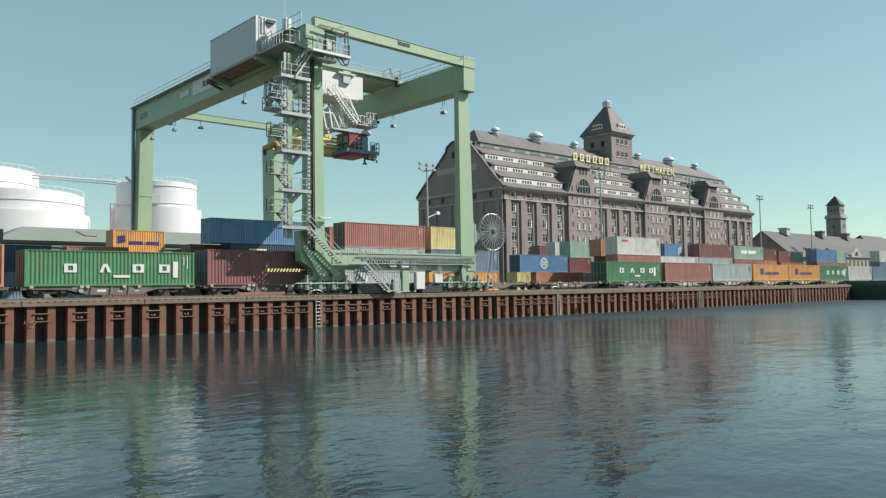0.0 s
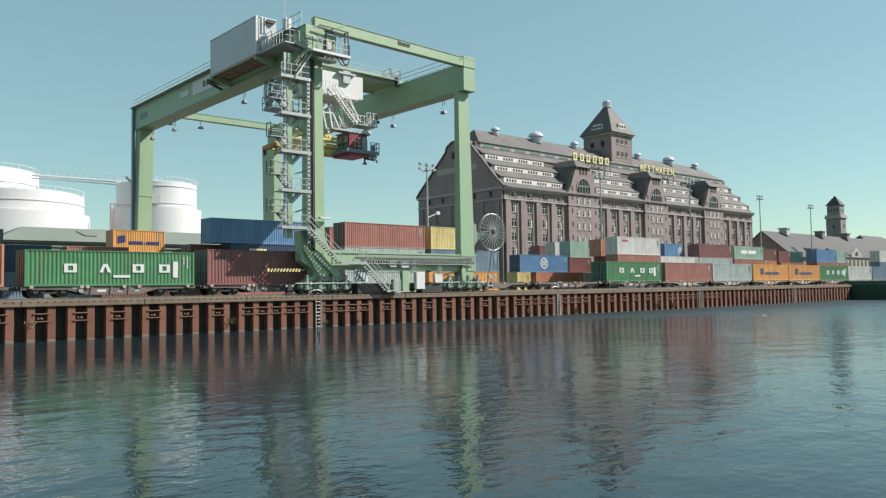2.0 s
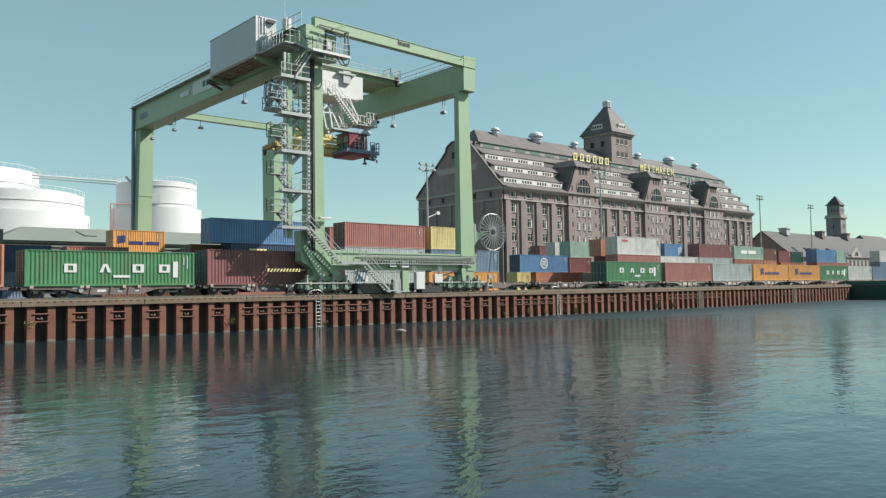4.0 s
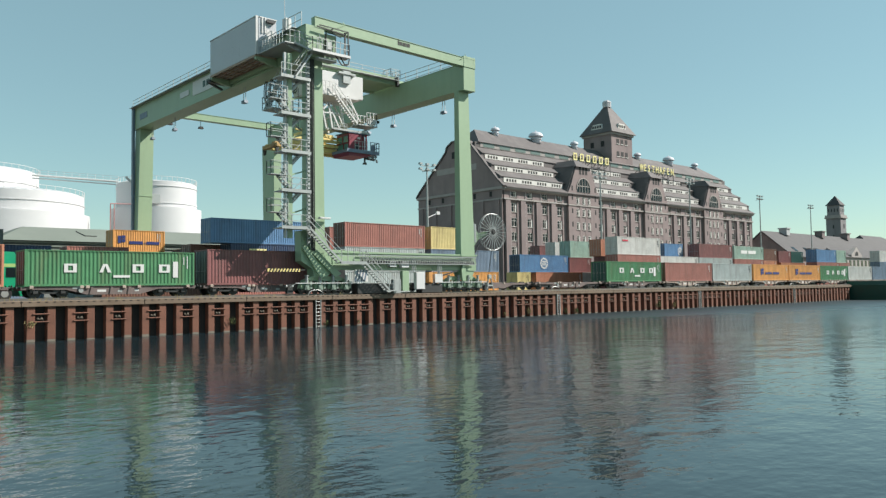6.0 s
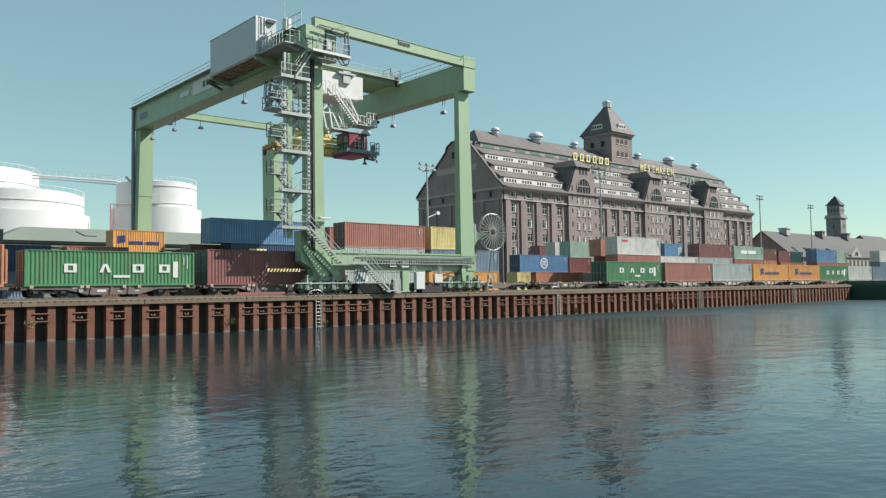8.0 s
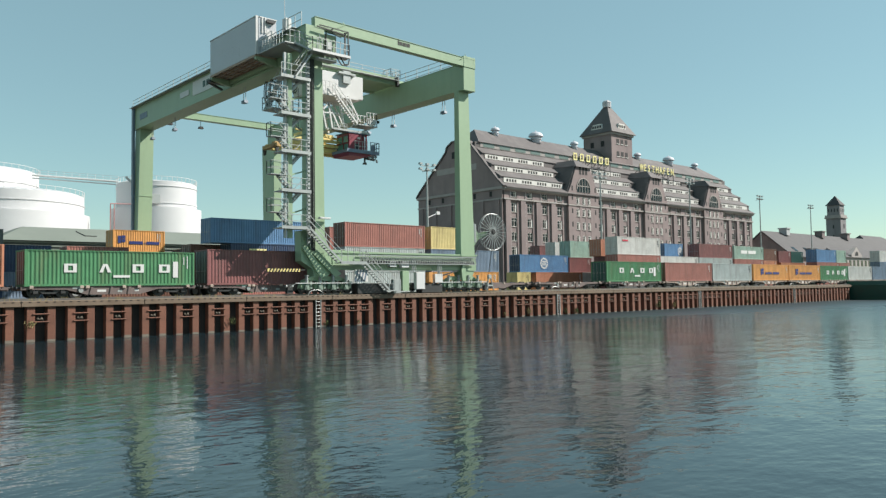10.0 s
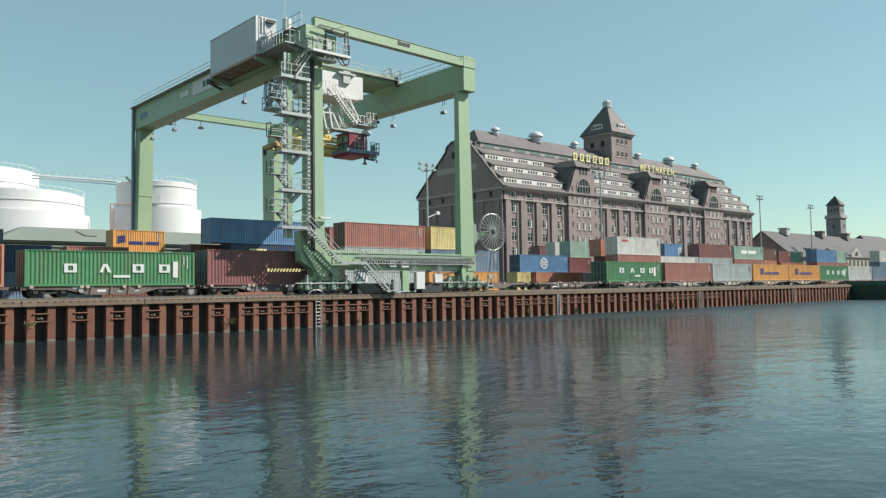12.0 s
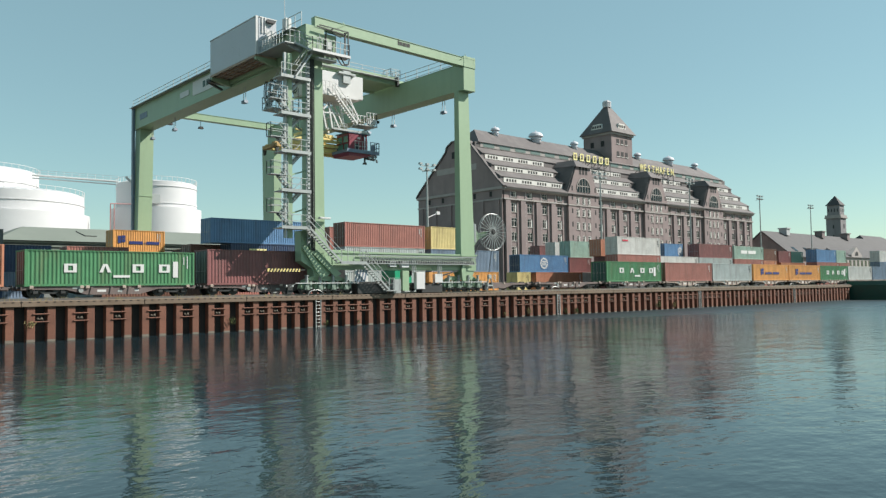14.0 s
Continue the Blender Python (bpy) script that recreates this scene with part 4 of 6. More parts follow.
# cable reel beside the leg
reel = part("cable_reel", Shape().tube((58.17, 57.35, 9.05), (58.17, 57.9, 9.05), 0.32, 16).tube((58.17, 57.25, 9.05), (58.17, 57.35, 9.05), 0.16, 12), DARKSTEEL, crane, "tall spoked cable reel")
ring = Shape()
R0 = 1.93
for yy in (57.38, 57.6):
    pts = [Vector((58.17 + R0 * math.cos(t), yy, 9.05 + R0 * math.sin(t))) for t in [2 * math.pi * k / 40 for k in range(41)]]
    for a, b in zip(pts, pts[1:]):
        ring.tube(a, b, 0.026, 6)
part("rim", ring, GALV, reel)
for k in range(26):
    t = 2 * math.pi * k / 26
    yy = 57.38
    d = Vector((math.cos(t), 0, math.sin(t)))
    c0 = Vector((58.17, yy, 9.05))
    part("spoke", Shape().bar(c0 + d * 0.28, c0 + d * R0, 0.045), GALV, reel)
part("cable_coil", Shape().tube((58.17, 57.46, 9.05), (58.17, 57.7, 9.05), 0.45, 20), CABLE, reel)
part("reel_bracket", Shape().prism([(55.1, 9.9), (55.5, 9.9), (56.6, 8.9), (58.2, 9.2), (58.2, 8.9), (56.5, 8.2), (55.5, 7.0), (55.1, 7.0)], 57.95, 58.15), GREEN, crane)
part("reel_drive", Shape().tube((55.75, 57.8, 7.9), (55.75, 57.8, 9.8), 0.26, 12).box(55.35, 55.6, 57.6, 58.2, 7.4, 10.0, 0.03), GALV, crane)
part("cable_chute", Shape().tube((56.4, 57.6, 7.9), (55.6, 57.6, 6.7), 0.07).tube((58.1, 57.6, 7.1), (57.5, 57.5, QUAY + 1.6), 0.035), CABLE, crane)

# stair tower beside the near leg
TY0, TY1 = 56.75, 57.35
right_z, left_z = (8.45, 11.55, 14.85, 18.05, 21.2), (9.7, 12.85, 16.0, 19.2)
for z in right_z:
    p = part("stair_landing", Shape().box(32.6, 35.45, 56.6, 58.0, z - 0.07, z).box(32.6, 35.45, 56.57, 56.61, z - 0.12, z + 0.14), GALV, crane)
    part("railing", railing([(32.65, 56.62, z), (35.4, 56.62, z), (35.4, 57.3, z)], 1.1, 0.7), GALV, p)
for z in left_z:
    p = part("stair_landing", Shape().box(31.6, 33.2, 56.6, 57.35, z - 0.06, z), GALV, crane)
    part("railing", railing([(33.2, 56.62, z), (31.62, 56.62, z), (31.62, 57.33, z), (33.2, 57.33, z)], 1.1, 0.8), GALV, p)
for k, z in enumerate(left_z):
    for a, b, y0 in (((33.7, right_z[k]), (32.5, z), 56.68), ((33.1, z), (35.0, right_z[k + 1]), 57.4)):
        f = part("stair_flight", flight(a, b, y0, y0 + 0.65), GALV, crane)
        part("railing", Shape().bar((a[0], y0, a[1] + 1.0), (b[0], y0, b[1] + 1.0), 0.05).bar((a[0], y0, a[1] + 0.5), (b[0], y0, b[1] + 0.5), 0.04), GALV, f)
for x, w in ((33.3, 0.09), (33.75, 0.2)):
    part("stair_post", Shape().box(x - w, x + w, 57.15, 57.38, 7.6, GB), GREEN if w > 0.1 else GALV, crane)
for z in (9.5, 12.8, 16.0, 19.3):
    part("stair_bracket", Shape().bar((33.4, 57.9, z), (35.9, 57.9, z + 0.8), 0.12).box(33.2, 35.9, 57.95, 58.1, z - 1.05, z - 0.9), GREEN, crane)
# flights down to the quay
f = part("stair_flight", flight((35.2, 8.45), (38.4, 5.6), 56.4, 57.1), GALV, crane)
part("railing", Shape().bar((35.2, 56.4, 9.5), (38.4, 56.4, 6.6), 0.05).bar((35.2, 56.4, 9.0), (38.4, 56.4, 6.1), 0.04).bar((35.2, 57.1, 9.5), (38.4, 57.1, 6.6), 0.05).bar((36.8, 56.4, 7.05), (36.8, 56.4, 8.05), 0.05), GALV, f)
p = part("stair_landing", Shape().box(38.3, 41.0, 56.4, 57.4, 5.52, 5.6).box(38.3, 41.0, 56.37, 56.41, 5.42, 5.7), GALV, crane)
part("railing", railing([(38.4, 56.42, 5.6), (41.0, 56.42, 5.6)], 1.1, 0.6), GALV, p)
f = part("stair_flight", flight((41.0, 5.55), (43.6, 3.1), 56.4, 57.1), GALV, crane)
part("railing", Shape().bar((41.0, 56.4, 6.6), (43.6, 56.4, 4.15), 0.05).bar((41.0, 56.4, 6.1), (43.6, 56.4, 3.6), 0.04).bar((41.0, 57.1, 6.6), (43.6, 57.1, 4.15), 0.05).bar((43.6, 56.4, 3.0), (43.6, 56.4, 4.2), 0.05), GALV, f)
part("foot_platform", Shape().box(43.4, 45.0, 56.6, 57.5, 3.0, 3.1), GALV, crane)
part("railing", railing([(43.7, 56.62, 3.1), (45.0, 56.62, 3.1)], 1.1, 0.6), GALV, crane)
# cable chain and service ladder on the leg's face
chain = Shape()
for k in range(44):
    z = 7.2 + k * 0.36
    chain.box(35.5, 35.72, 57.22, 57.42, z, z + 0.2)
part("cable_ladder", chain.box(35.46, 35.5, 57.25, 57.4, 7, 23).box(35.72, 35.76, 57.25, 57.4, 7, 23), GALV, crane)
part("cable_bundle", Shape().tube((36.05, 57.3, 6.6), (36.05, 57.3, 23.3), 0.07).tube((36.22, 57.32, 6.6), (36.22, 57.32, 23.3), 0.05).tube((35.9, 57.34, 6.6), (35.9, 57.34, 23.3), 0.05), DARKSTEEL, crane)
part("leg_lamp", Shape().box(36.5, 37.6, 56.85, 57.2, 9.35, 9.5, 0.02), WHITE, crane)
# walkway lattice on the sill
tray = Shape()
for z in (5.55, 6.28):
    for y in (57.02, 57.4):
        tray.box(40.8, 55.3, y - 0.03, y + 0.03, z - 0.035, z + 0.035)
for k in range(48):
    x = 40.9 + k * 0.3
    tray.bar((x, 57.02, 5.55), (x + 0.15, 57.02, 6.28), 0.035).bar((x + 0.15, 57.02, 6.28), (x + 0.3, 57.02, 5.55), 0.035).bar((x, 57.02, 5.56), (x, 57.4, 5.56), 0.03)
part("cable_tray", tray, GALV, crane, "grey lattice cable tray along the sill")
for k, (z, r) in enumerate(((5.66, 0.06), (5.78, 0.07), (5.93, 0.05))):
    part("cable", Shape().tube((41.0, 57.14 + k * 0.08, z), (55.1, 57.14 + k * 0.08, z - 0.02), r, 6), CABLE, crane)
for x, z in ((47.1, 4.85), (50.35, 4.35)):
    drop = Shape()
    for o in (-0.24, 0.24):
        drop.bar((x + o, 57.12, 5.9), (x + o, 57.12, z), 0.05)
    for k in range(int((5.9 - z) / 0.2)):
        drop.bar((x - 0.24, 57.12, z + k * 0.2), (x + 0.24, 57.12, z + 0.1 + k * 0.2), 0.03)
    part("cable_drop", drop.tube((x, 57.16, 5.9), (x, 57.16, z), 0.07), GALV, crane)
for x0, x1, z0, z1, m, lb in ((47.4, 48.45, 3.15, 4.75, WHITE, "white switch cabinet"), (49.75, 50.75, 3.75, 4.6, WHITE, "white terminal box"), (48.98, 49.4, 3.8, 4.75, COLOURS["orange"], "orange cabinet"), (45.7, 46.5, 3.0, 4.9, GREEN, "green cabinet"), (44.6, 45.5, QUAY, 4.1, GALV, "grey cabinet row"), (45.6, 46.5, 5.2, 5.75, WHITE, "white notice"), (44.2, 45.0, 5.25, 5.8, WHITE, "white notice")):
    part("cabinet", Shape().box(x0, x1, 57.1, 57.5, z0, z1, 0.02), m, crane, lb)
part("cabinet_base", Shape().box(40.6, 44.0, 57.2, 58.2, QUAY - 0.02, 3.75, 0.05), DARKSTEEL, crane)
part("cabinet_base", Shape().box(48.2, 50.9, 57.3, 58.2, QUAY - 0.02, 3.6, 0.05), DARKSTEEL, crane)
board = part("warning_board", Shape().box(40.5, 42.0, 57.5, 57.54, 3.9, 5.0), MARK, crane, "grey and white hatched warning board")
for k in range(4):
    x = 40.5 + k * 0.33
    part("hatch_stripe", Shape().prism([(x, 3.9), (x + 0.15, 3.9), (x + 0.45, 5.0), (x + 0.3, 5.0)], 57.48, 57.5), COLOURS["slate"], board)
# striped barrier arm
arm = part("barrier_arm", Shape().box(31.45, 34.5, 56.9, 57.0, 4.76, 5.02), YELLOW, crane, "yellow and black striped arm")
for k in range(10):
    x = 31.55 + k * 0.29
    part("stripe", Shape().prism([(x, 4.755), (x + 0.13, 4.755), (x + 0.28, 5.025), (x + 0.15, 5.025)], 56.885, 56.9), BLACK, arm)
part("arm_bracket", Shape().bar((34.4, 57.0, 4.89), (35.6, 57.7, 4.95), 0.1), DARKSTEEL, arm)

# machine house beside the girder
house = part("machine_house", Shape().box(32.95, 35.0, 61.6, 70.8, 24.2, 27.6, 0.04), HOUSE, crane, "pale grey sheet-metal machine house")
for k in range(13):
    part("panel_seam", Shape().box(32.946, 32.95, 61.9 + k * 0.7, 61.92 + k * 0.7, 24.25, 27.55), HOUSE, house)
under = Shape()
for k in range(5):
    under.box(32.95 + k * 0.48, 33.03 + k * 0.48, 61.6, 70.8, 24.02, 24.2)
for k in range(7):
    under.box(32.95, 35.0, 61.6 + k * 1.5, 61.7 + k * 1.5, 24.04, 24.2)
part("floor_grid", under, BOTTOM, house)
part("corner_post", Shape().box(32.9, 33.1, 61.5, 61.62, 24.2, 27.62).box(33.5, 33.62, 61.5, 61.62, 26.2, 27.6).box(33.8, 33.92, 61.5, 61.62, 26.2, 27.6), WHITE, house)
for y in (61.62, 70.5):
    part("house_bearer", Shape().prism([(32.97, 24.02), (35.06, 24.02), (35.06, 23.42), (34.6, 23.42), (32.97, 23.8)], y, y + 0.28), GREEN, house)
part("house_bearer", Shape().box(34.86, 35.05, 61.92, 70.48, 23.6, 24.0), GREEN, house)
part("roof_trim", Shape().box(32.92, 35.03, 61.56, 70.84, 27.6, 27.68), WHITE, house)
part("end_door", Shape().box(33.98, 34.7, 61.55, 61.6, 24.5, 26.6, 0.015), WHITE, house, "white end door")
part("vent_hood", Shape().prism([(33.9, 27.2), (34.7, 27.2), (34.8, 27.42), (33.9, 27.42)], 61.3, 61.6), DARKSTEEL, house)
part("switch_cabinet", Shape().box(35.02, 35.62, 60.0, 60.6, 26.0, 27.52, 0.03), WHITE, crane, "white switch cabinet on the platform")
part("aerial", Shape().tube((35.1, 60.3, 27.5), (35.1, 60.3, 29.6), 0.03, 6), WHITE, crane)
part("house_bracket", Shape().box(32.9, 35.1, 70.8, 71.4, 23.6, 23.9).bar((32.9, 71.2, 23.7), (35.0, 72.5, 23.5), 0.2), DARKSTEEL, crane)
# platforms round the near head
head = part("head_platform", Shape().box(33.2, 36.0, 57.0, 61.5, 24.2, 24.3).prism([(33.2, 24.2), (36.0, 24.2), (36.0, 23.4)], 57.4, 57.6), GALV, crane)
part("railing", railing([(33.25, 61.4, 24.3), (33.25, 57.05, 24.3), (35.1, 57.05, 24.3)], 1.1, 0.45), GALV, head)
part("railing", railing([(35.25, 56.7, 23.7), (35.25, 55.9, 23.7), (39.0, 55.9, 23.7), (39.0, 56.7, 23.7)], 1.1, 0.45), GALV, head)
part("step_rail", Shape().bar((34.2, 57.0, 25.4), (35.25, 56.2, 24.8), 0.06).bar((34.2, 57.0, 24.9), (35.25, 56.2, 24.3), 0.05).bar((34.2, 57.0, 24.3), (35.25, 56.2, 23.7), 0.16), GALV, head)
part("head_platform", Shape().box(35.2, 39.1, 55.85, 56.75, 23.6, 23.7), GALV, crane)
part("ladder_foot", Shape().box(35.9, 37.9, 56.1, 56.7, 23.05, 23.27, 0.08), GALV, crane)
part("hoist_frame", Shape().bar((38.9, 56.4, 23.7), (38.9, 56.4, 26.0), 0.12).bar((36.0, 56.4, 26.0), (38.9, 56.4, 25.8), 0.1), DARKSTEEL, crane)
part("head_cap", Shape().box(36.97, 38.4, NEAR + 0.3, NEAR + 1.4, GB + 0.1, 25.74), GREEN, crane)
part("railing", railing([(35.3, 57.8, GT), (35.3, 61.0, GT)], 1.4, 0.9), GALV, crane)
f = part("stair_flight", flight((35.6, 23.65), (33.9, 21.2), 56.5, 57.1), GALV, crane)
part("railing", Shape().bar((35.6, 56.5, 24.65), (33.9, 56.5, 22.2), 0.05).bar((35.6, 57.1, 24.65), (33.9, 57.1, 22.2), 0.05).bar((35.6, 56.5, 24.15), (33.9, 56.5, 21.7), 0.04), GALV, f)
p = part("service_platform", Shape().box(33.0, 35.75, 58.9, 60.6, 18.9, 18.98).bar((33.1, 59.0, 18.9), (35.8, 58.7, 17.2), 0.12).bar((33.1, 60.5, 18.9), (35.2, 60.5, 23.3), 0.1).bar((35.6, 60.5, 18.9), (35.6, 60.5, 23.4), 0.12), GALV, crane)
part("railing", railing([(35.7, 58.92, 18.98), (33.02, 58.92, 18.98), (33.02, 60.58, 18.98), (35.7, 60.58, 18.98)], 1.1, 0.55), GALV, p)
f = part("stair_flight", flight((33.3, 18.98), (34.6, 22.0), 59.9, 60.5), GALV, crane)
part("railing", Shape().bar((33.3, 59.9, 19.9), (34.6, 59.9, 22.9), 0.05).bar((33.3, 60.5, 19.9), (34.6, 60.5, 22.9), 0.05), GALV, f)
part("toe_board", Shape().box(35.2, 39.1, 55.82, 55.85, 23.58, 23.8), WHITE, head)
part("cable_conduit", Shape().tube((36.9, 57.2, 23.3), (36.9, 57.2, 25.7), 0.06).tube((37.3, 57.0, 24.3), (37.3, 57.0, 26.0), 0.05).tube((37.3, 57.0, 26.0), (38.7, 56.7, 25.6), 0.05), CABLE, crane)
part("head_canopy", Shape().bar((36.0, 56.0, 26.0), (39.0, 56.0, 25.95), 0.08).bar((39.0, 56.0, 25.95), (39.0, 56.7, 25.95), 0.08).bar((39.0, 56.05, 23.7), (39.0, 56.05, 25.95), 0.09).bar((37.5, 56.0, 26.0), (37.5, 56.7, 26.0), 0.06), DARKSTEEL, crane)
for k in range(5):
    x = 36.3 + k * 0.55
    part("head_conduit", Shape().tube((x, 56.62, 23.7), (x + 0.12, 56.66, 25.4 - 0.15 * (k % 3)), 0.035, 6), (GALV, CABLE)[k % 2], crane)
part("junction_box", Shape().box(37.1, 37.6, 56.5, 56.72, 24.2, 24.9, 0.03), GALV, crane)
part("hose_loop", Shape().tube((38.2, 56.1, 23.6), (38.6, 56.05, 23.0), 0.05, 6).tube((38.6, 56.05, 23.0), (39.0, 56.05, 23.1), 0.05, 6).tube((39.0, 56.05, 23.1), (39.15, 56.1, 23.6), 0.05, 6).tube((37.7, 56.1, 23.6), (38.3, 56.05, 22.9), 0.05, 6).tube((38.3, 56.05, 22.9), (38.9, 56.05, 22.95), 0.05, 6), CABLE, crane)
# hanging cable loops
loops = Shape()
for k in range(6):
    y = 60.4 + k * 1.0
    pts = [(36.2, y + 0.5 * math.sin(t) * 0.8, 23.0 - 1.0 + 1.05 * math.cos(t)) for t in [2 * math.pi * j / 14 for j in range(15)]]
    for o in (0, 0.1):
        for a, b in zip(pts, pts[1:]):
            loops.tube((a[0] - o, a[1] + o, a[2]), (b[0] - o, b[1] + o, b[2]), 0.045, 5)
part("festoon_cable", loops, CABLE, crane)
# girder sign boards
sg = part("sign_board", Shape().box(35.04, 35.07, 73.3, 79.6, 24.25, 25.75), MARK, crane, "white board with plain green lettering bars")
for k in range(4):
    part("sign_bar", Shape().box(35.02, 35.04, 73.9 + k * 0.85, 74.5 + k * 0.85, 24.7, 25.35), COLOURS["teal"], sg)
part("sign_board", Shape().box(35.04, 35.07, 80.6, 82.9, 24.6, 25.2), WHITE, crane)
part("maker_mark", Shape().box(35.06, 35.09, 92.6, 94.9, 24.3, 25.0), COLOURS["slate"], crane)
part("end_post", Shape().box(34.82, 35.09, FAR - 0.5, FAR, QUAY + 2, 26.3), COLOURS["slate"], crane, "grey cable duct up the far leg")


def floodlight(x, y):
    s = Shape().bar((x, y - 0.15, GB), (x, y - 0.25, GB - 1.35), 0.05).bar((x, y + 0.15, GB), (x, y + 0.25, GB - 1.35), 0.05)
    fl = part("floodlight", s, GALV, crane)
    part("lamp_head", Shape().prism([(y - 0.36, GB - 1.62), (y - 0.3, GB - 1.35), (y + 0.3, GB - 1.35), (y + 0.36, GB - 1.62)], x - 0.2, x + 0.2, "x"), COLOURS["slate"], fl)


for x, y in ((36.0, 69.6), (36.0, 86.6), (36.0, 93.2), (54.6, 60.9), (54.6, 69.6), (54.6, 74.5), (54.6, 90.0)):
    floodlight(x, y)
for x in (39.4, 43.5):
    part("floodlight", Shape().bar((x, FAR - 0.7, 25.62), (x, FAR - 0.7, 24.75), 0.05).prism([(x - 0.3, 24.5), (x + 0.3, 24.5), (x + 0.22, 24.78), (x - 0.22, 24.78)], FAR - 1.0, FAR - 0.5), DARKSTEEL, crane)

# trolley across the girders, hoist box, mast, cab, spreader
for y in (67.6, 71.6):
    tr = part("trolley_beam", Shape().box(37.0, 53.6, y, y + 0.8, GT - 0.12, GT + 0.78, 0.02).box(35.4, 37.0, y + 0.05, y + 0.75, GT + 0.14, GT + 0.5, 0.02).box(53.6, 55.1, y + 0.05, y + 0.75, GT + 0.14, GT + 0.5, 0.02), GREEN, crane)
    part("trolley_rail", Shape().box(38.0, 53.6, y + 0.3, y + 0.4, GT + 0.782, GT + 0.88), RAIL, tr)
    part("railing", railing([(38.5, y - 0.55, GT + 0.34), (53.4, y - 0.55, GT + 0.34)], 0.85, 1.6), GALV, tr)
    part("walkway", Shape().box(38.3, 53.5, y - 0.6, y - 0.003, GT + 0.28, GT + 0.34), GALV, tr)
    for k in range(9):
        x = 39.2 + k * 1.75
        part("stiffener", Shape().box(x, x + 0.08, y - 0.1, y - 0.003, GT - 0.1, GT + 0.25), GREEN, tr)
part("trolley_deck", Shape().box(43.0, 53.5, 68.4, 71.6, GT - 0.05, GT + 0.1), GREEN, crane)
part("trolley_cage", railing([(52.3, 67.0, GT + 0.5), (53.6, 67.0, GT + 0.5), (53.6, 68.4, GT + 0.5), (52.3, 68.4, GT + 0.5), (52.3, 67.0, GT + 0.5)], 0.95, 0.5), GALV, crane)
part("end_stop", Shape().box(53.35, 53.65, 67.2, 67.6, GT - 0.3, GT + 0.75, 0.03), DARKSTEEL, crane)
part("hoist_box", Shape().box(42.0, 48.2, 66.6, 70.4, 23.3, 25.7, 0.04), WHITE, crane, "white hoist housing")
part("hoist_frame", Shape().box(45.5, 46.4, 66.3, 66.6, 24.7, 26.0).box(44.9, 47.0, 66.2, 66.6, 25.6, 25.8), GALV, crane)
mast = Shape()
for y in (66.4, 69.4):
    for p, q in (((43.68, 22.28), (44.14, 19.71)), ((43.68, 22.28), (44.97, 19.9)), ((46.13, 23.42), (47.55, 20.9)), ((44.8, 23.4), (45.67, 19.9)), ((42.6, 23.3), (43.4, 19.6)), ((42.4, 20.9), (43.7, 22.3))):
        mast.bar((p[0], y, p[1]), (q[0], y, q[1]), 0.15)
    mast.bar((43.0, y, 21.25), (44.9, y, 21.4), 0.13).bar((42.2, y, 23.2), (47.4, y, 23.2), 0.16)
for x, z in ((43.9, 20.9), (46.9, 22.0), (45.3, 21.4)):
    mast.bar((x, 66.4, z), (x, 69.4, z), 0.11)
part("cab_mast", mast, WHITE, crane, "white raking mast of the cab")
f = part("stair_flight", flight((44.15, 23.35), (46.85, 20.45), 65.75, 66.3), WHITE, crane)
rails = Shape()
for y in (65.75, 66.3):
    rails.bar((44.15, y, 24.35), (46.85, y, 21.45), 0.06).bar((44.15, y, 23.85), (46.85, y, 20.95), 0.05)
    for k in range(5):
        x, z = 44.15 + k * 0.675, 23.35 - k * 0.725
        rails.bar((x, y, z), (x, y, z + 1.0), 0.05)
part("railing", rails, WHITE, f)
part("railing", railing([(42.6, 66.0, 23.35), (44.15, 66.0, 23.35)], 1.1, 0.5), WHITE, crane)
p = part("cab_platform", Shape().box(43.9, 48.4, 65.85, 67.1, 19.58, 19.68).box(43.9, 48.4, 65.82, 65.85, 19.54, 19.74), GALV, crane)
part("railing", railing([(44.0, 65.88, 19.68), (45.6, 65.88, 19.68)], 0.6, 0.7), GALV, p)
p = part("cab_landing", Shape().box(46.8, 49.25, 65.5, 67.2, 20.32, 20.42).bar((48.9, 65.6, 20.3), (47.6, 65.9, 19.7), 0.1).bar((48.9, 67.1, 20.3), (47.6, 67.1, 19.7), 0.1), GALV, crane)
part("railing", railing([(47.9, 65.55, 20.42), (49.2, 65.55, 20.42), (49.2, 67.15, 20.42), (47.3, 67.15, 20.42)], 1.35, 0.4, 0.03), WHITE, p)
part("rail_panel", Shape().box(48.1, 49.1, 65.58, 65.61, 20.6, 21.15).box(49.14, 49.17, 65.7, 67.0, 20.6, 21.15), WHITE, p)
part("landing_lamp", Shape().box(49.3, 49.55, 65.5, 65.75, 20.8, 21.1, 0.04).bar((49.2, 65.6, 20.9), (49.35, 65.6, 20.95), 0.06), DARKSTEEL, p)
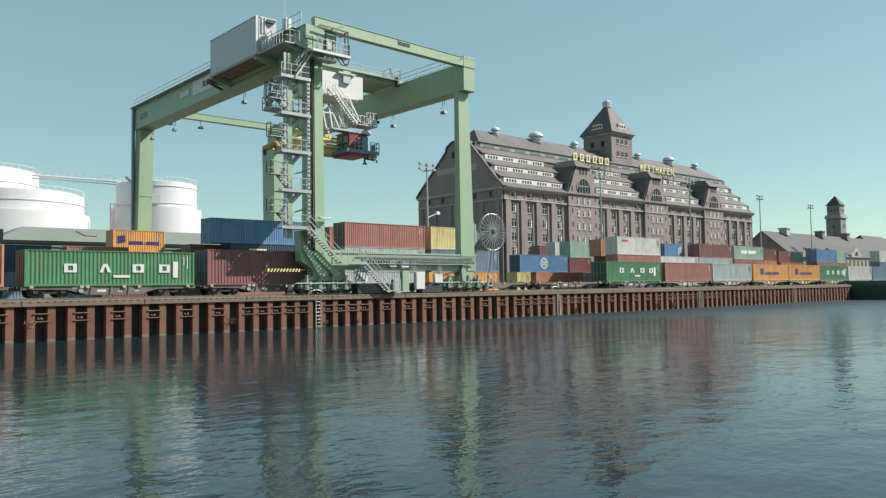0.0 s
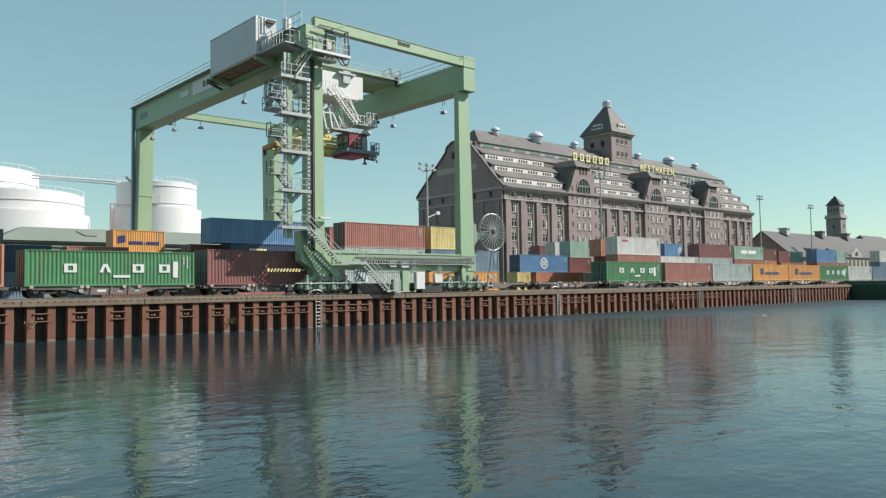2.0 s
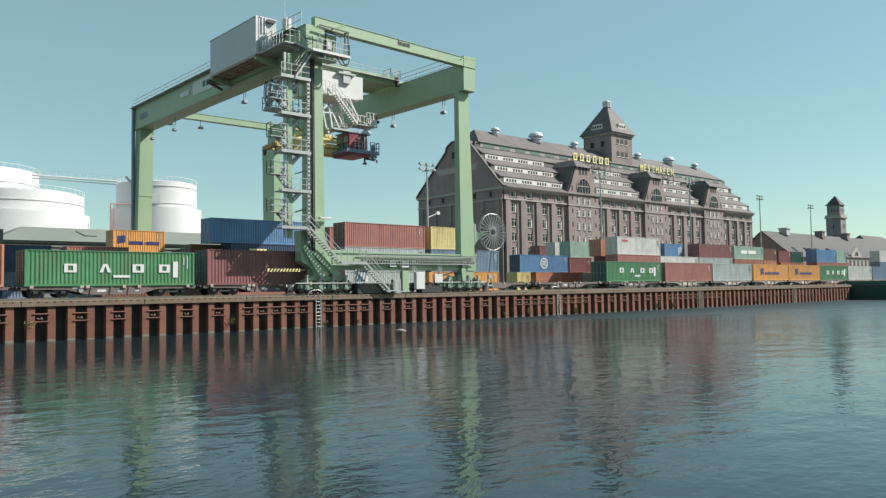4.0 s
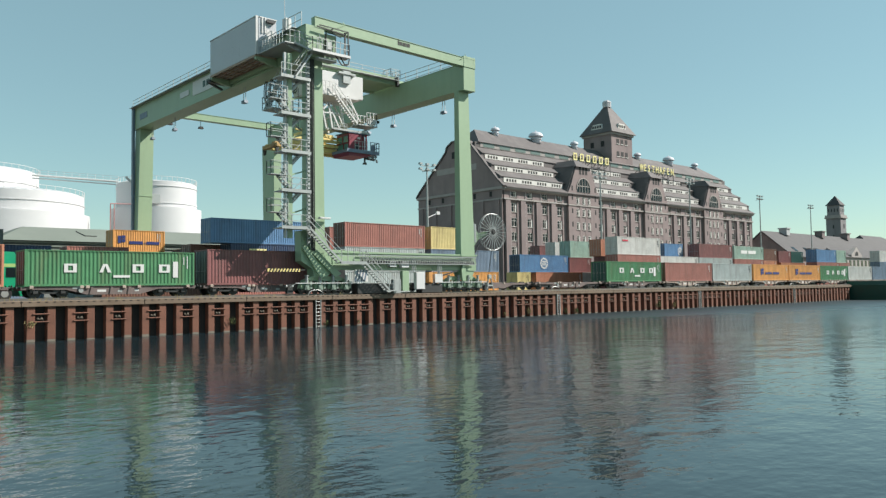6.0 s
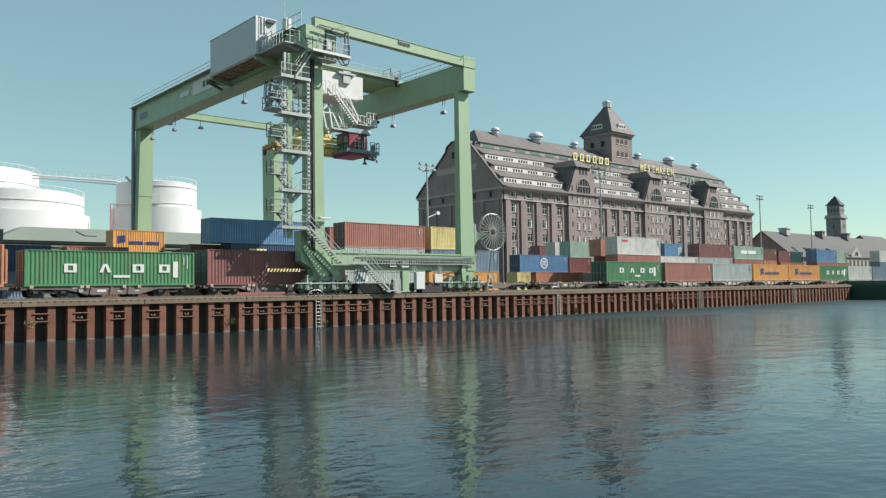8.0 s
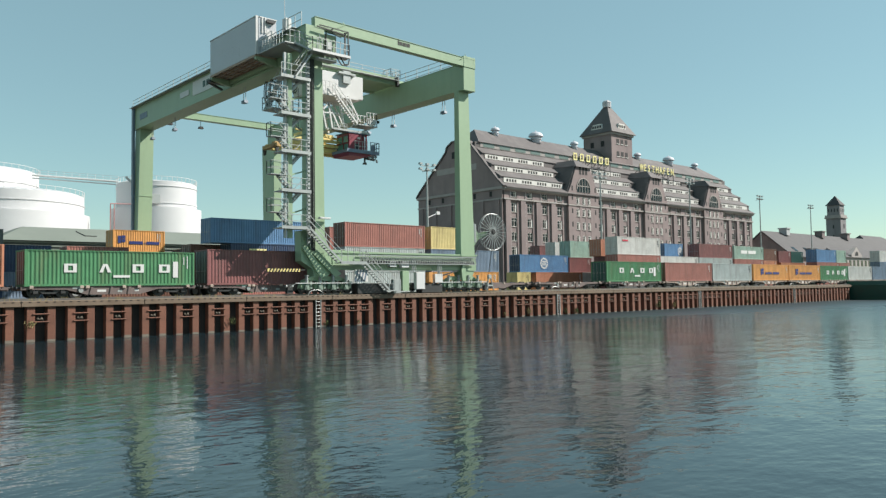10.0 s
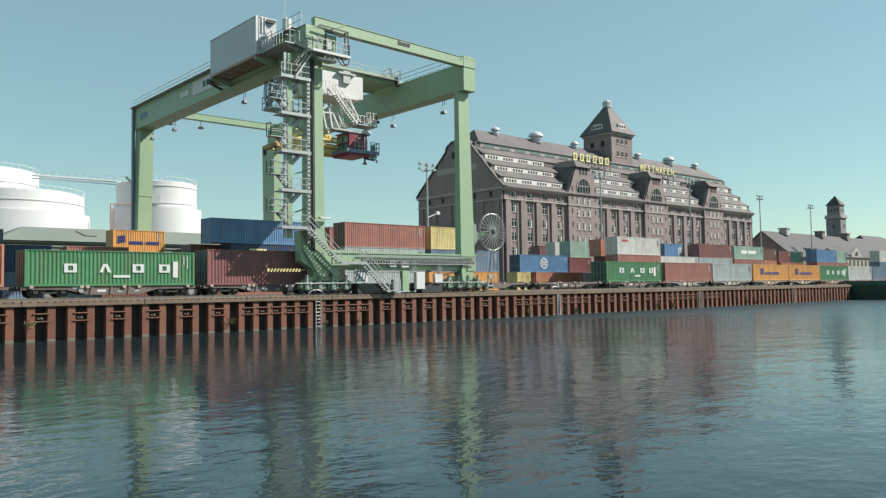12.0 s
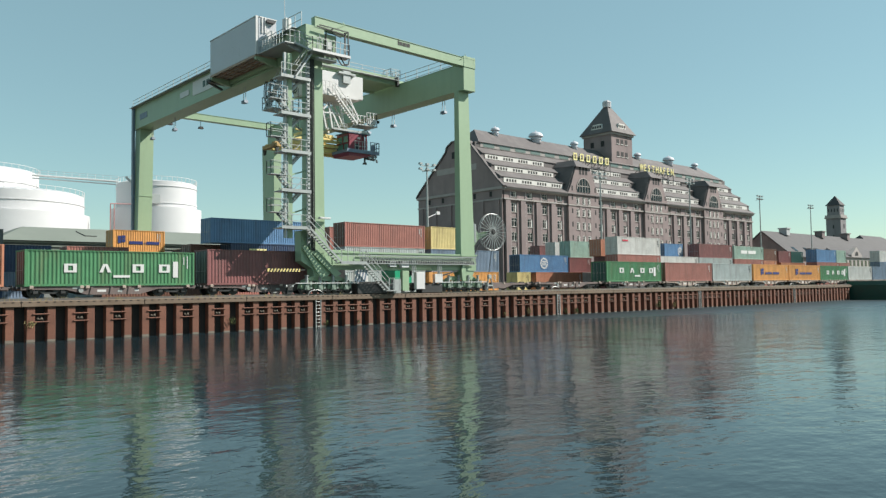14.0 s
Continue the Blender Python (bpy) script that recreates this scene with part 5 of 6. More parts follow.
# operator's cab: its long side looks along the quay, its door side to the water
CX0, CX1, CY0, CY1, CZ0, CZ1 = 45.86, 47.5, 65.92, 68.2, 17.5, 19.45
cab = part("operator_cab", Shape().box(CX0, CX1, CY0, CY1, CZ0, CZ1, 0.05).box(CX1, 48.5, CY0 + 0.85, CY1, CZ0, CZ1, 0.04), CABRED, crane, "dark red operator's cab")
part("cab_roof", Shape().box(CX0 - 0.1, 48.6, CY0 - 0.1, CY1 + 0.1, CZ1 + 0.003, CZ1 + 0.1, 0.03), COLOURS["slate"], cab)
for y0, y1, z0, z1 in ((66.08, 66.95, 18.5, 19.15), (67.1, 68.0, 18.5, 19.15), (66.05, 66.75, 17.65, 18.35), (66.95, 68.05, 17.65, 18.35)):
    w = part("window", Shape().box(CX0 - 0.012, CX0 + 0.02, y0, y1, z0, z1), CABPANE, cab, "cab window, sky reflection painted in its greenish colour")
    part("window_frame", Shape().box(CX0 - 0.035, CX0, y0 - 0.06, y1 + 0.06, z1, z1 + 0.06).box(CX0 - 0.035, CX0, y0 - 0.06, y1 + 0.06, z0 - 0.06, z0).box(CX0 - 0.035, CX0, y0 - 0.06, y0, z0, z1).box(CX0 - 0.035, CX0, y1, y1 + 0.06, z0, z1), CABRED, w)
part("window", Shape().box(46.55, 47.15, CY0 - 0.012, CY0 + 0.02, 17.55, 18.4), PANE, cab)
part("placard", Shape().box(46.95, 47.3, CY0 - 0.014, CY0, 18.9, 19.1), WHITE, cab, "small white placard")
# no hole here: a flat black sheet gives the unlit inside
part("door_opening", Shape().box(47.62, 48.1, CY0 + 0.835, CY0 + 0.85, CZ0, 19.2), BLACK, cab, "black panel painting in the dark of the open doorway")
part("cab_post", Shape().tube((48.22, 66.15, 17.55), (48.22, 66.15, 19.45), 0.09, 10).box(48.1, 48.34, 66.05, 66.25, 17.9, 18.9, 0.04), REDMARK, crane, "bright red post")
swing_door = part("cab_door", Shape().box(0, 0.72, -0.02, 0.02, 0, 1.75, 0.01), CABRED, crane, "glazed cab door swinging open")
part("pane", Shape().box(0.09, 0.63, -0.028, 0.028, 0.12, 1.65), CABPANE, swing_door)
p = part("cab_balcony", Shape().box(45.2, 49.3, 65.3, 66.75, 17.36, 17.49), COLOURS["slate"], crane)
part("railing", railing([(46.2, 65.32, 17.49), (47.6, 65.32, 17.49)], 1.05, 0.45), GALV, p)
part("railing", railing([(48.2, 65.32, 17.49), (49.28, 65.32, 17.49), (49.28, 66.7, 17.49)], 1.1, 0.4, 0.032), COLOURS["slate"], p)
part("balcony_panel", Shape().box(45.2, 49.3, 65.27, 65.3, 17.3, 17.68).box(45.17, 45.2, 65.3, 68.0, 17.3, 17.6).box(48.25, 48.75, 65.34, 65.36, 17.7, 18.3), COLOURS["slate"], p)
part("cab_underside", Shape().prism([(45.3, 17.35), (48.4, 17.35), (47.9, 17.02), (45.6, 17.0)], 65.5, 68.2), CABRED, crane)
bracket = Shape().bar((47.9, 66.0, 17.02), (49.35, 65.8, 17.25), 0.12).bar((47.85, 66.0, 16.95), (49.1, 65.9, 16.85), 0.16).bar((49.1, 65.9, 16.85), (49.35, 65.8, 17.3), 0.1)
bracket.bar((47.9, 66.0, 17.0), (47.9, 66.0, 16.5), 0.14).prism([(47.72, 16.32), (48.1, 16.32), (48.02, 16.52), (47.8, 16.52)], 65.85, 66.15).bar((49.3, 65.85, 16.95), (49.42, 65.85, 16.6), 0.13)
part("lamp_bracket", bracket, DARKSTEEL, crane, "dark steel lamp bracket under the cab")
for x in (48.3, 48.75):
    part("work_lamp", Shape().box(x, x + 0.26, 65.75, 66.0, 16.93, 17.12, 0.03), GALV, crane)
spr = part("spreader", Shape().box(38.6, 47.2, 68.2, 68.6, 17.5, 18.0).box(38.6, 47.2, 69.9, 70.3, 17.5, 18.0).box(41.5, 46.0, 68.2, 70.3, 18.1, 18.5).box(41.8, 45.6, 68.4, 70.1, 18.9, 19.5).box(40.0, 46.4, 67.9, 68.15, 18.05, 18.3).box(40.4, 46.4, 67.6, 67.85, 18.5, 18.75).bar((40.6, 67.7, 19.5), (46.0, 68.0, 19.0), 0.22), YELLOW, crane, "yellow telescopic container spreader")
for x, flaps in ((38.5, (67.9, 70.4)), (47.0, ())):
    part("end_beam", Shape().box(x, x + 0.36, 67.8, 70.7, 17.5, 17.9, 0.04).box(x - 0.05, x + 0.9, 68.1, 68.7, 17.55, 18.05, 0.04), RUSTYYELLOW, spr, "worn rusty yellow end beam")
    for y in flaps:
        part("guide_flap", Shape().prism([(x, 17.45), (x + 0.36, 17.45), (x + 0.28, 17.0), (x + 0.1, 16.9)], y, y + 0.2), DARKSTEEL, spr)
for x in (41.6, 44.6):
    for y in (68.8, 69.8):
        part("hoist_rope", Shape().tube((x, y, 19.6), (x, y, 24.0), 0.03, 6), CABLE, spr)


# ---- grain warehouse ----
FY = 121.0
BX0, BX1 = 125.9, 242.0
hall = thing("brick_warehouse", "huge dark brick harbour warehouse with stepped slate roof and tower", "warehouse", "", "", (184, 136, QUAY))
BAYS = [129.65, 135.0, 140.3, 145.7, 162.0, 167.4, 172.5, 177.9, 193.5, 198.6, 203.8, 208.8, 224.5, 229.8, 234.6, 239.4]
RIS = [(148.2, 160.1), (180.6, 191.9), (211.4, 222.4)]
ROWS = [(z, 2.0) for z in (4.85, 8.15, 11.45, 14.75, 18.05, 21.35)] + [(24.45, 1.25)]
part("back_wall", Shape().box(BX0 + 0.5, BX1 - 0.3, FY + 0.35, 150.3, QUAY - 0.1, 25.6), BRICK, hall)
# piers between the windows and spandrels between the rows leave real openings
segs = [(BX0, RIS[0][0]), (RIS[0][1], RIS[1][0]), (RIS[1][1], RIS[2][0]), (RIS[2][1], BX1)]
WW = 1.9
for s0, s1 in segs:
    cols = [x for x in BAYS if s0 < x < s1]
    edges = [s0] + [e for x in cols for e in (x - WW / 2, x + WW / 2)] + [s1]
    for a, b in zip(edges[::2], edges[1::2]):
        part("pier", Shape().box(a, b, FY - 0.05, FY + 0.36, QUAY, 25.5), BRICK, hall)
        mid = (a + b) / 2
        if b - a > 2.2:
            part("pilaster", Shape().box(mid - 0.8, mid + 0.8, FY - 0.42, FY - 0.05, QUAY, 23.04, 0.03), BRICK, hall)
            part("downpipe", Shape().tube((mid + 1.0, FY - 0.14, QUAY), (mid + 1.0, FY - 0.14, 25.4), 0.07, 8), ZINC, hall)
    for x in cols:
        zs = [QUAY] + [e for z, h in ROWS for e in (z - h / 2, z + h / 2)] + [25.5]
        for a, b in zip(zs[::2], zs[1::2]):
            part("spandrel", Shape().box(x - WW / 2, x + WW / 2, FY + 0.14, FY + 0.36, a, b), BRICK, hall)


def lattice(xs, zs, solid, y0, y1):
    """One connected frame of cells: solid(i, j) tells which cells of the grid are filled."""
    s = Shape()
    nx, nz = len(xs), len(zs)
    s.v = [(x, y, z) for y in (y0, y1) for z in zs for x in xs]
    k = nx * nz
    for j in range(nz - 1):
        for i in range(nx - 1):
            if not solid(i, j):
                continue
            a, b, c, d = j * nx + i, j * nx + i + 1, (j + 1) * nx + i + 1, (j + 1) * nx + i
            s.f += [(a, b, c, d), (d + k, c + k, b + k, a + k)]
            for di, dj, p, q in ((0, -1, a, b), (1, 0, b, c), (0, 1, c, d), (-1, 0, d, a)):
                u, v = i + di, j + dj
                if not (0 <= u < nx - 1 and 0 <= v < nz - 1 and solid(u, v)):
                    s.f.append((p, q, q + k, p + k))
    return s


def window_meshes(w, h):
    t = 0.08
    xs, zs = (-w / 2, -w / 2 + t, 0.02, 0.1, w / 2 - t * 1.5, w / 2), (-h / 2, -h / 2 + t, h * 0.14, h * 0.14 + 0.07, h / 2 - t, h / 2)
    fr = lattice(xs, zs, lambda i, j: i in (0, 2, 4) or j in (0, 2, 4), -0.04, 0.1)
    return fr.mesh("window_frame", BANDWHITE), Shape().box(-w / 2, w / 2, 0.1, 0.13, -h / 2, h / 2).mesh("pane", PANE), Shape().box(-w / 2 - 0.1, w / 2 + 0.1, -0.22, 0.1, -h / 2 - 0.14, -h / 2).mesh("sill", TRIMSTONE), Shape().box(0.2 * w, w / 2 - 0.03, -0.075, -0.045, -h / 2 + 0.06, h * 0.36).mesh("blind", BANDWHITE)


def window(x, y, z, ms, parent, blind=True):
    w = part("window", ms[0], BANDWHITE, parent)
    w.location = (x, y, z)
    part("pane", ms[1], PANE, w)
    part("sill", ms[2], TRIMSTONE, w)
    if blind:
        part("blind", ms[3], BANDWHITE, w)


TALL, LOW = window_meshes(WW, 2.0), window_meshes(WW, 1.25)
rb = random.Random(3)
for x in BAYS:
    for z, h in ROWS:
        window(x, FY + 0.2, z, TALL if h > 1.5 else LOW, hall, rb.random() < 0.6)
for a, b in segs:
    part("string_course", Shape().box(a, b, FY - 0.5, FY - 0.05, 23.05, 23.4), TRIMSTONE, hall)
    part("cornice", Shape().prism([(FY - 0.9, 25.75), (FY - 0.9, 25.5), (FY - 0.35, 25.15), (FY - 0.05, 25.15), (FY - 0.05, 25.75)], a, b, "x"), TRIMSTONE, hall)
# gabled bays
SMALL = window_meshes(1.15, 1.8)
for a, b in RIS:
    mid, y = (a + b) / 2, FY - 0.75
    out = [(a, QUAY), (a, 26.2), (a + 1.1, 28.0), (a + 2.2, 30.6), (a + 3.4, 33.1), (b - 3.4, 33.1), (b - 2.2, 30.6), (b - 1.1, 28.0), (b, 26.2), (b, QUAY)]
    body = part("gabled_bay", Shape().prism([(a, QUAY), (a, 26.2), (b, 26.2), (b, QUAY)], y + 0.3, FY + 0.36).prism(out[1:9], y, FY + 0.36), BRICK, hall)
    # piers and spandrels in front
    xs = [mid - 2.3, mid, mid + 2.1]
    edges = [a] + [e for x in xs for e in (x - 0.6, x + 0.6)] + [b]
    for e0, e1 in zip(edges[::2], edges[1::2]):
        part("pier", Shape().box(e0, e1, y, y + 0.3, QUAY, 26.2), BRICK, hall)
    for x in xs:
        zs = [QUAY] + [e for z, h in ROWS for e in (z - 0.9 if h > 1.5 else z - 1.0, z + 0.9 if h > 1.5 else z + 0.8)] + [26.2]
        for e0, e1 in zip(zs[::2], zs[1::2]):
            part("spandrel", Shape().box(x - 0.6, x + 0.6, y + 0.05, y + 0.3, e0, e1), BRICK, hall)
        for z, h in ROWS:
            window(x, y + 0.09, z - (0 if h > 1.5 else 0.1), SMALL, hall, True)
    for x in (a + 1.5, b - 1.3):
        for z in (8.5, 11.8, 15.1, 18.4, 21.7, 25.0, 27.3):
            part("slit_window", Shape().box(x - 0.25, x + 0.25, y - 0.02, y + 0.02, z - 0.6, z + 0.6), BLACK, hall)
    part("string_course", Shape().box(a - 0.1, b + 0.1, y - 0.15, y, 22.95, 23.25), TRIMSTONE, hall)
    part("string_course", Shape().box(a - 0.1, b + 0.1, y - 0.12, y, 25.85, 26.1), TRIMSTONE, hall)
    arc = [(mid - 2.6 , 26.4), (mid + 2.6, 26.4)] + [(mid + 2.6 * math.cos(t), 27.2 + 2.75 * math.sin(t)) for t in [math.pi * k / 14 for k in range(15)]]
    aw = part("arched_window", Shape().prism(arc, y - 0.03, y + 0.02), PANE, hall)
    fr = Shape()
    for x in (-1.6, -0.55, 0.55, 1.6):
        top = 27.2 + 2.75 * math.sqrt(max(1 - (x / 2.6) ** 2, 0))
        fr.box(mid + x - 0.06, mid + x + 0.06, y - 0.12, y - 0.03, 26.4, top)
    fr.box(mid - 2.6, mid + 2.6, y - 0.1, y - 0.03, 27.9, 28.1)
    for k in range(14):
        t0, t1 = math.pi * k / 14, math.pi * (k + 1) / 14
        fr.bar((mid + 2.65 * math.cos(t0), y - 0.05, 27.2 + 2.8 * math.sin(t0)), (mid + 2.65 * math.cos(t1), y - 0.05, 27.2 + 2.8 * math.sin(t1)), 0.22)
    part("tracery", fr, TRIMSTONE, aw)
    for x in (mid - 1.2, mid, mid + 1.2):
        part("slit_window", Shape().box(x - 0.4, x + 0.4, y - 0.03, y + 0.02, 30.9, 32.8), BLACK, hall)
    # slate dormer roof running back into the main roof
    roof = [(u + (-0.35 if u < mid else 0.35), v) for u, v in out[1:9]]
    rf = part("dormer_roof", Shape().prism(roof, y + 0.35, 131.5), SLATE, hall)
    cap = Shape().add([(a + 2.7, y - 0.5, 32.7), (b - 2.7, y - 0.5, 32.7), (b - 3.3, 131.5, 33.6), (a + 3.3, 131.5, 33.6), (mid - 0.9, y + 2.2, 34.8), (mid + 0.9, y + 2.2, 34.8), (mid + 0.9, 131.5, 35.0), (mid - 0.9, 131.5, 35.0)],
                      [(0, 1, 5, 4), (1, 2, 6, 5), (3, 0, 4, 7), (4, 5, 6, 7), (0, 3, 2, 1), (2, 3, 7, 6)])
    part("dormer_cap", cap, SLATE, rf)
# stepped main roof
MIDY = 135.6
half = [(119.9, 25.75), (119.9, 25.95), (122.0, 27.1), (122.0, 28.35), (121.78, 28.38), (121.78, 28.5), (124.8, 30.25), (124.8, 31.4), (124.58, 31.43), (124.58, 31.55), (127.9, 33.3), (127.9, 34.5), (127.68, 34.53), (127.68, 34.65), (130.1, 36.35), (130.1, 37.6)]
prof = half + [(151.3 - (u - 119.9) * 1.16, v) for u, v in reversed(half)]
part("main_roof", Shape().prism(prof, BX0 + 0.4, BX1 + 0.3, "x"), SLATE, hall)
SW = Shape().box(-0.27, 0.27, -0.03, 0.02, -0.36, 0.26).mesh("attic_window", BLACK)
for (y, z0, z1) in ((121.98, 27.15, 28.3), (124.78, 30.3, 31.35), (127.88, 33.35, 34.45)):
    for s0, s1 in segs:
        inset = (y - 121) * 0.12
        e0, e1 = (s0 + 1.4 if s0 == BX0 else s0 + 0.2), (s1 - 1.2 - inset if s1 == BX1 else s1 - 0.2)
        band = part("attic_band", Shape().box(e0, e1, y - 0.08, y + 0.02, z0, z1), BANDWHITE, hall, "white boarded attic band")
        x = e0 + 1.2
        while x < e1 - 2.0:
            for k in range(4):
                w = part("attic_window", SW, BLACK, band)
                w.location = (x + k * 0.9, y - 0.08, (z0 + z1) / 2)
            x += 5.25
clere = part("clerestory", Shape().box(128.0, 240.0, 130.0, 130.08, 36.45, 37.55), TRIMSTONE, hall)
for k in range(20):
    x = 129.0 + k * 5.55
    part("pane", Shape().box(x, x + 3.7, 129.95, 130.0, 36.6, 37.5), ATTICPANE, clere, "clerestory glazing, sky reflection painted in as pale green")
part("upper_roof", Shape().add([(127.2, 129.7, 37.6), (240.8, 129.7, 37.6), (240.8, 140.0, 37.6), (127.2, 140.0, 37.6), (131.5, MIDY, 42.0), (235.5, MIDY, 42.0)], [(0, 1, 5, 4), (1, 2, 5), (2, 3, 4, 5), (3, 0, 4), (3, 2, 1, 0)]), SLATE, hall)
# gable walls
gable = [(FY - 0.05, QUAY), (FY - 0.05, 25.7), (120.3, 25.9), (122.2, 27.6), (130.6, 36.6), (131.0, 37.6), (133.0, 38.3), (137.2, 38.3), (139.1, 37.3), (139.6, 36.0), (149.4, 27.4), (150.9, 25.9), (150.3, 25.7), (150.3, QUAY)]
part("gable_wall", Shape().prism(gable, BX0 - 0.2, BX0 + 0.4, "x"), BRICK, hall)
part("gable_wall", Shape().prism(gable, BX1 - 0.3, BX1 + 0.1, "x"), BRICK, hall)
verge = Shape()
for (u0, v0), (u1, v1) in zip(gable[2:12], gable[3:12]):
    verge.bar((BX0 - 0.1, u0, v0 + 0.1), (BX0 - 0.1, u1, v1 + 0.1), 0.9, 0.35)
part("verge_coping", verge, SLATE, hall)
part("string_course", Shape().box(BX0 - 0.55, BX0 - 0.2, 120.6, 150.6, 25.4, 26.0), TRIMSTONE, hall)
part("string_course", Shape().box(BX0 - 0.4, BX0 - 0.2, 120.9, 150.4, 23.05, 23.4), TRIMSTONE, hall)
for y in (122.5, 127.5, 133.0, 138.5, 144.0, 149.0):
    part("pilaster", Shape().box(BX0 - 0.5, BX0 - 0.2, y - 0.8, y + 0.8, QUAY, 23.05), BRICK, hall)
part("blind_panel", Shape().box(BX0 - 0.26, BX0 - 0.2, 129.0, 143.0, 30.8, 32.2), TRIMSTONE, hall, "faded band of old lettering")
for y in (134.0, 137.0):
    part("slit_window", Shape().box(BX0 - 0.25, BX0 - 0.19, y - 0.5, y + 0.5, 34.3, 35.9), BLACK, hall)
for y in (124.5, 129.8, 141.0, 146.0):
    part("slit_window", Shape().box(BX0 - 0.25, BX0 - 0.19, y - 0.4, y + 0.4, 23.9, 25.1), BLACK, hall)


def ridge_vent(x, r):
    v = part("ridge_vent", Shape().tube((x, MIDY - 1, 40.6), (x, MIDY - 1, 42.0 + r * 0.3), r * 0.8, 16), VENTZINC, hall, "", True)
    z = 42.0 + r * 0.3
    part("hood", Shape().tube((x, MIDY - 1, z), (x, MIDY - 1, z + 0.15), r * 1.15, 16).dome(x, MIDY - 1, z + 0.15, r * 1.15, r * 0.72).tube((x, MIDY - 1, z + r * 0.7), (x, MIDY - 1, z + 0.3 + r * 0.8), 0.16, 8), VENTZINC, v, "", True)
    part("collar", Shape().tube((x, MIDY - 1, z - 0.75), (x, MIDY - 1, z - 0.6), r * 0.95, 16), VENTZINC, v)


for x, r in ((137.8, 1.0), (153.0, 1.7), (168.9, 1.0), (198.9, 1.0), (215.8, 1.6), (231.3, 1.0)):
    ridge_vent(x, r)
# tower
TX0, TX1, TYA, TYB = 180.0, 189.9, 130.2, 140.0
tow = part("tower", Shape().box(TX0, TX1, TYA, TYB, 30, 46.6), BRICK, hall)
part("tower_cornice", Shape().box(TX0 - 0.35, TX1 + 0.35, TYA - 0.35, TYB + 0.35, 46.0, 46.7), TRIMSTONE, tow)
cx, cy = (TX0 + TX1) / 2, (TYA + TYB) / 2
part("tower_roof", Shape().add([(TX0 - 0.9, TYA - 0.9, 46.6), (TX1 + 0.9, TYA - 0.9, 46.6), (TX1 + 0.9, TYB + 0.9, 46.6), (TX0 - 0.9, TYB + 0.9, 46.6), (cx - 0.7, cy - 0.7, 55.2), (cx + 0.7, cy - 0.7, 55.2), (cx + 0.7, cy + 0.7, 55.2), (cx - 0.7, cy + 0.7, 55.2)],
     [(0, 1, 5, 4), (1, 2, 6, 5), (2, 3, 7, 6), (3, 0, 4, 7), (3, 2, 1, 0), (4, 5, 6, 7)]), SLATE, tow)
part("lantern", Shape().tube((cx, cy, 55.0), (cx, cy, 56.4), 1.25, 8).dome(cx, cy, 56.4, 1.3, 0.8, 8), ZINC, tow)
for z in (44.2, 40.6, 36.9):
    for x in (cx - 2.0, cx, cx + 2.0):
        part("slit_window", Shape().box(x - 0.65, x + 0.65, TYA - 0.03, TYA + 0.02, z - 0.7, z + 0.7), BLACK, tow)
        part("sill", Shape().box(x - 0.7, x + 0.7, TYA - 0.15, TYA, z - 0.88, z - 0.72), BANDWHITE, tow)
for z in (43.6,):
    for y in (cy - 1.8, cy + 1.8):
        part("slit_window", Shape().box(TX0 - 0.03, TX0 + 0.02, y - 0.6, y + 0.6, z - 0.8, z + 0.8), BLACK, tow)
part("tower_dormer", Shape().prism([(cx - 2.0, 48.0), (cx + 2.0, 48.0), (cx + 1.4, 49.4), (cx - 1.4, 49.4)], TYA - 0.1, TYA + 2.4), BANDWHITE, tow)
part("tower_dormer", Shape().prism([(cy - 2.0, 48.0), (cy + 2.0, 48.0), (cy + 1.4, 49.4), (cy - 1.4, 49.4)], TX0 - 0.1, TX0 + 2.4, "x"), BANDWHITE, tow)
for k in range(4):
    part("slit_window", Shape().box(cx - 1.55 + k * 0.85, cx - 1.0 + k * 0.85, TYA - 0.14, TYA - 0.09, 48.3, 49.0), BLACK, tow)
    part("slit_window", Shape().box(TX0 - 0.14, TX0 - 0.09, cy - 1.55 + k * 0.85, cy - 1.0 + k * 0.85, 48.3, 49.0), BLACK, tow)


# rooftop signs: a company name kept as plain shapes, the harbour's name in letters
def sign_letter(ch, x, y, z, h):
    cu = bpy.data.curves.new("sign_letter", "FONT")
    cu.body, cu.size, cu.extrude, cu.offset = ch, h * 1.38, 0.09, 0.035
    cu.materials.append(LETTERYELLOW)
    ob = new("sign_letter", cu)
    ob.location, ob.rotation_euler = (x, y, z), (math.pi / 2, 0, 0)
    ob.scale.x = 0.62 if ch == "W" else 0.84
    ob.parent = sign
    ob.matrix_parent_inverse = Matrix.Translation(-sign.location)


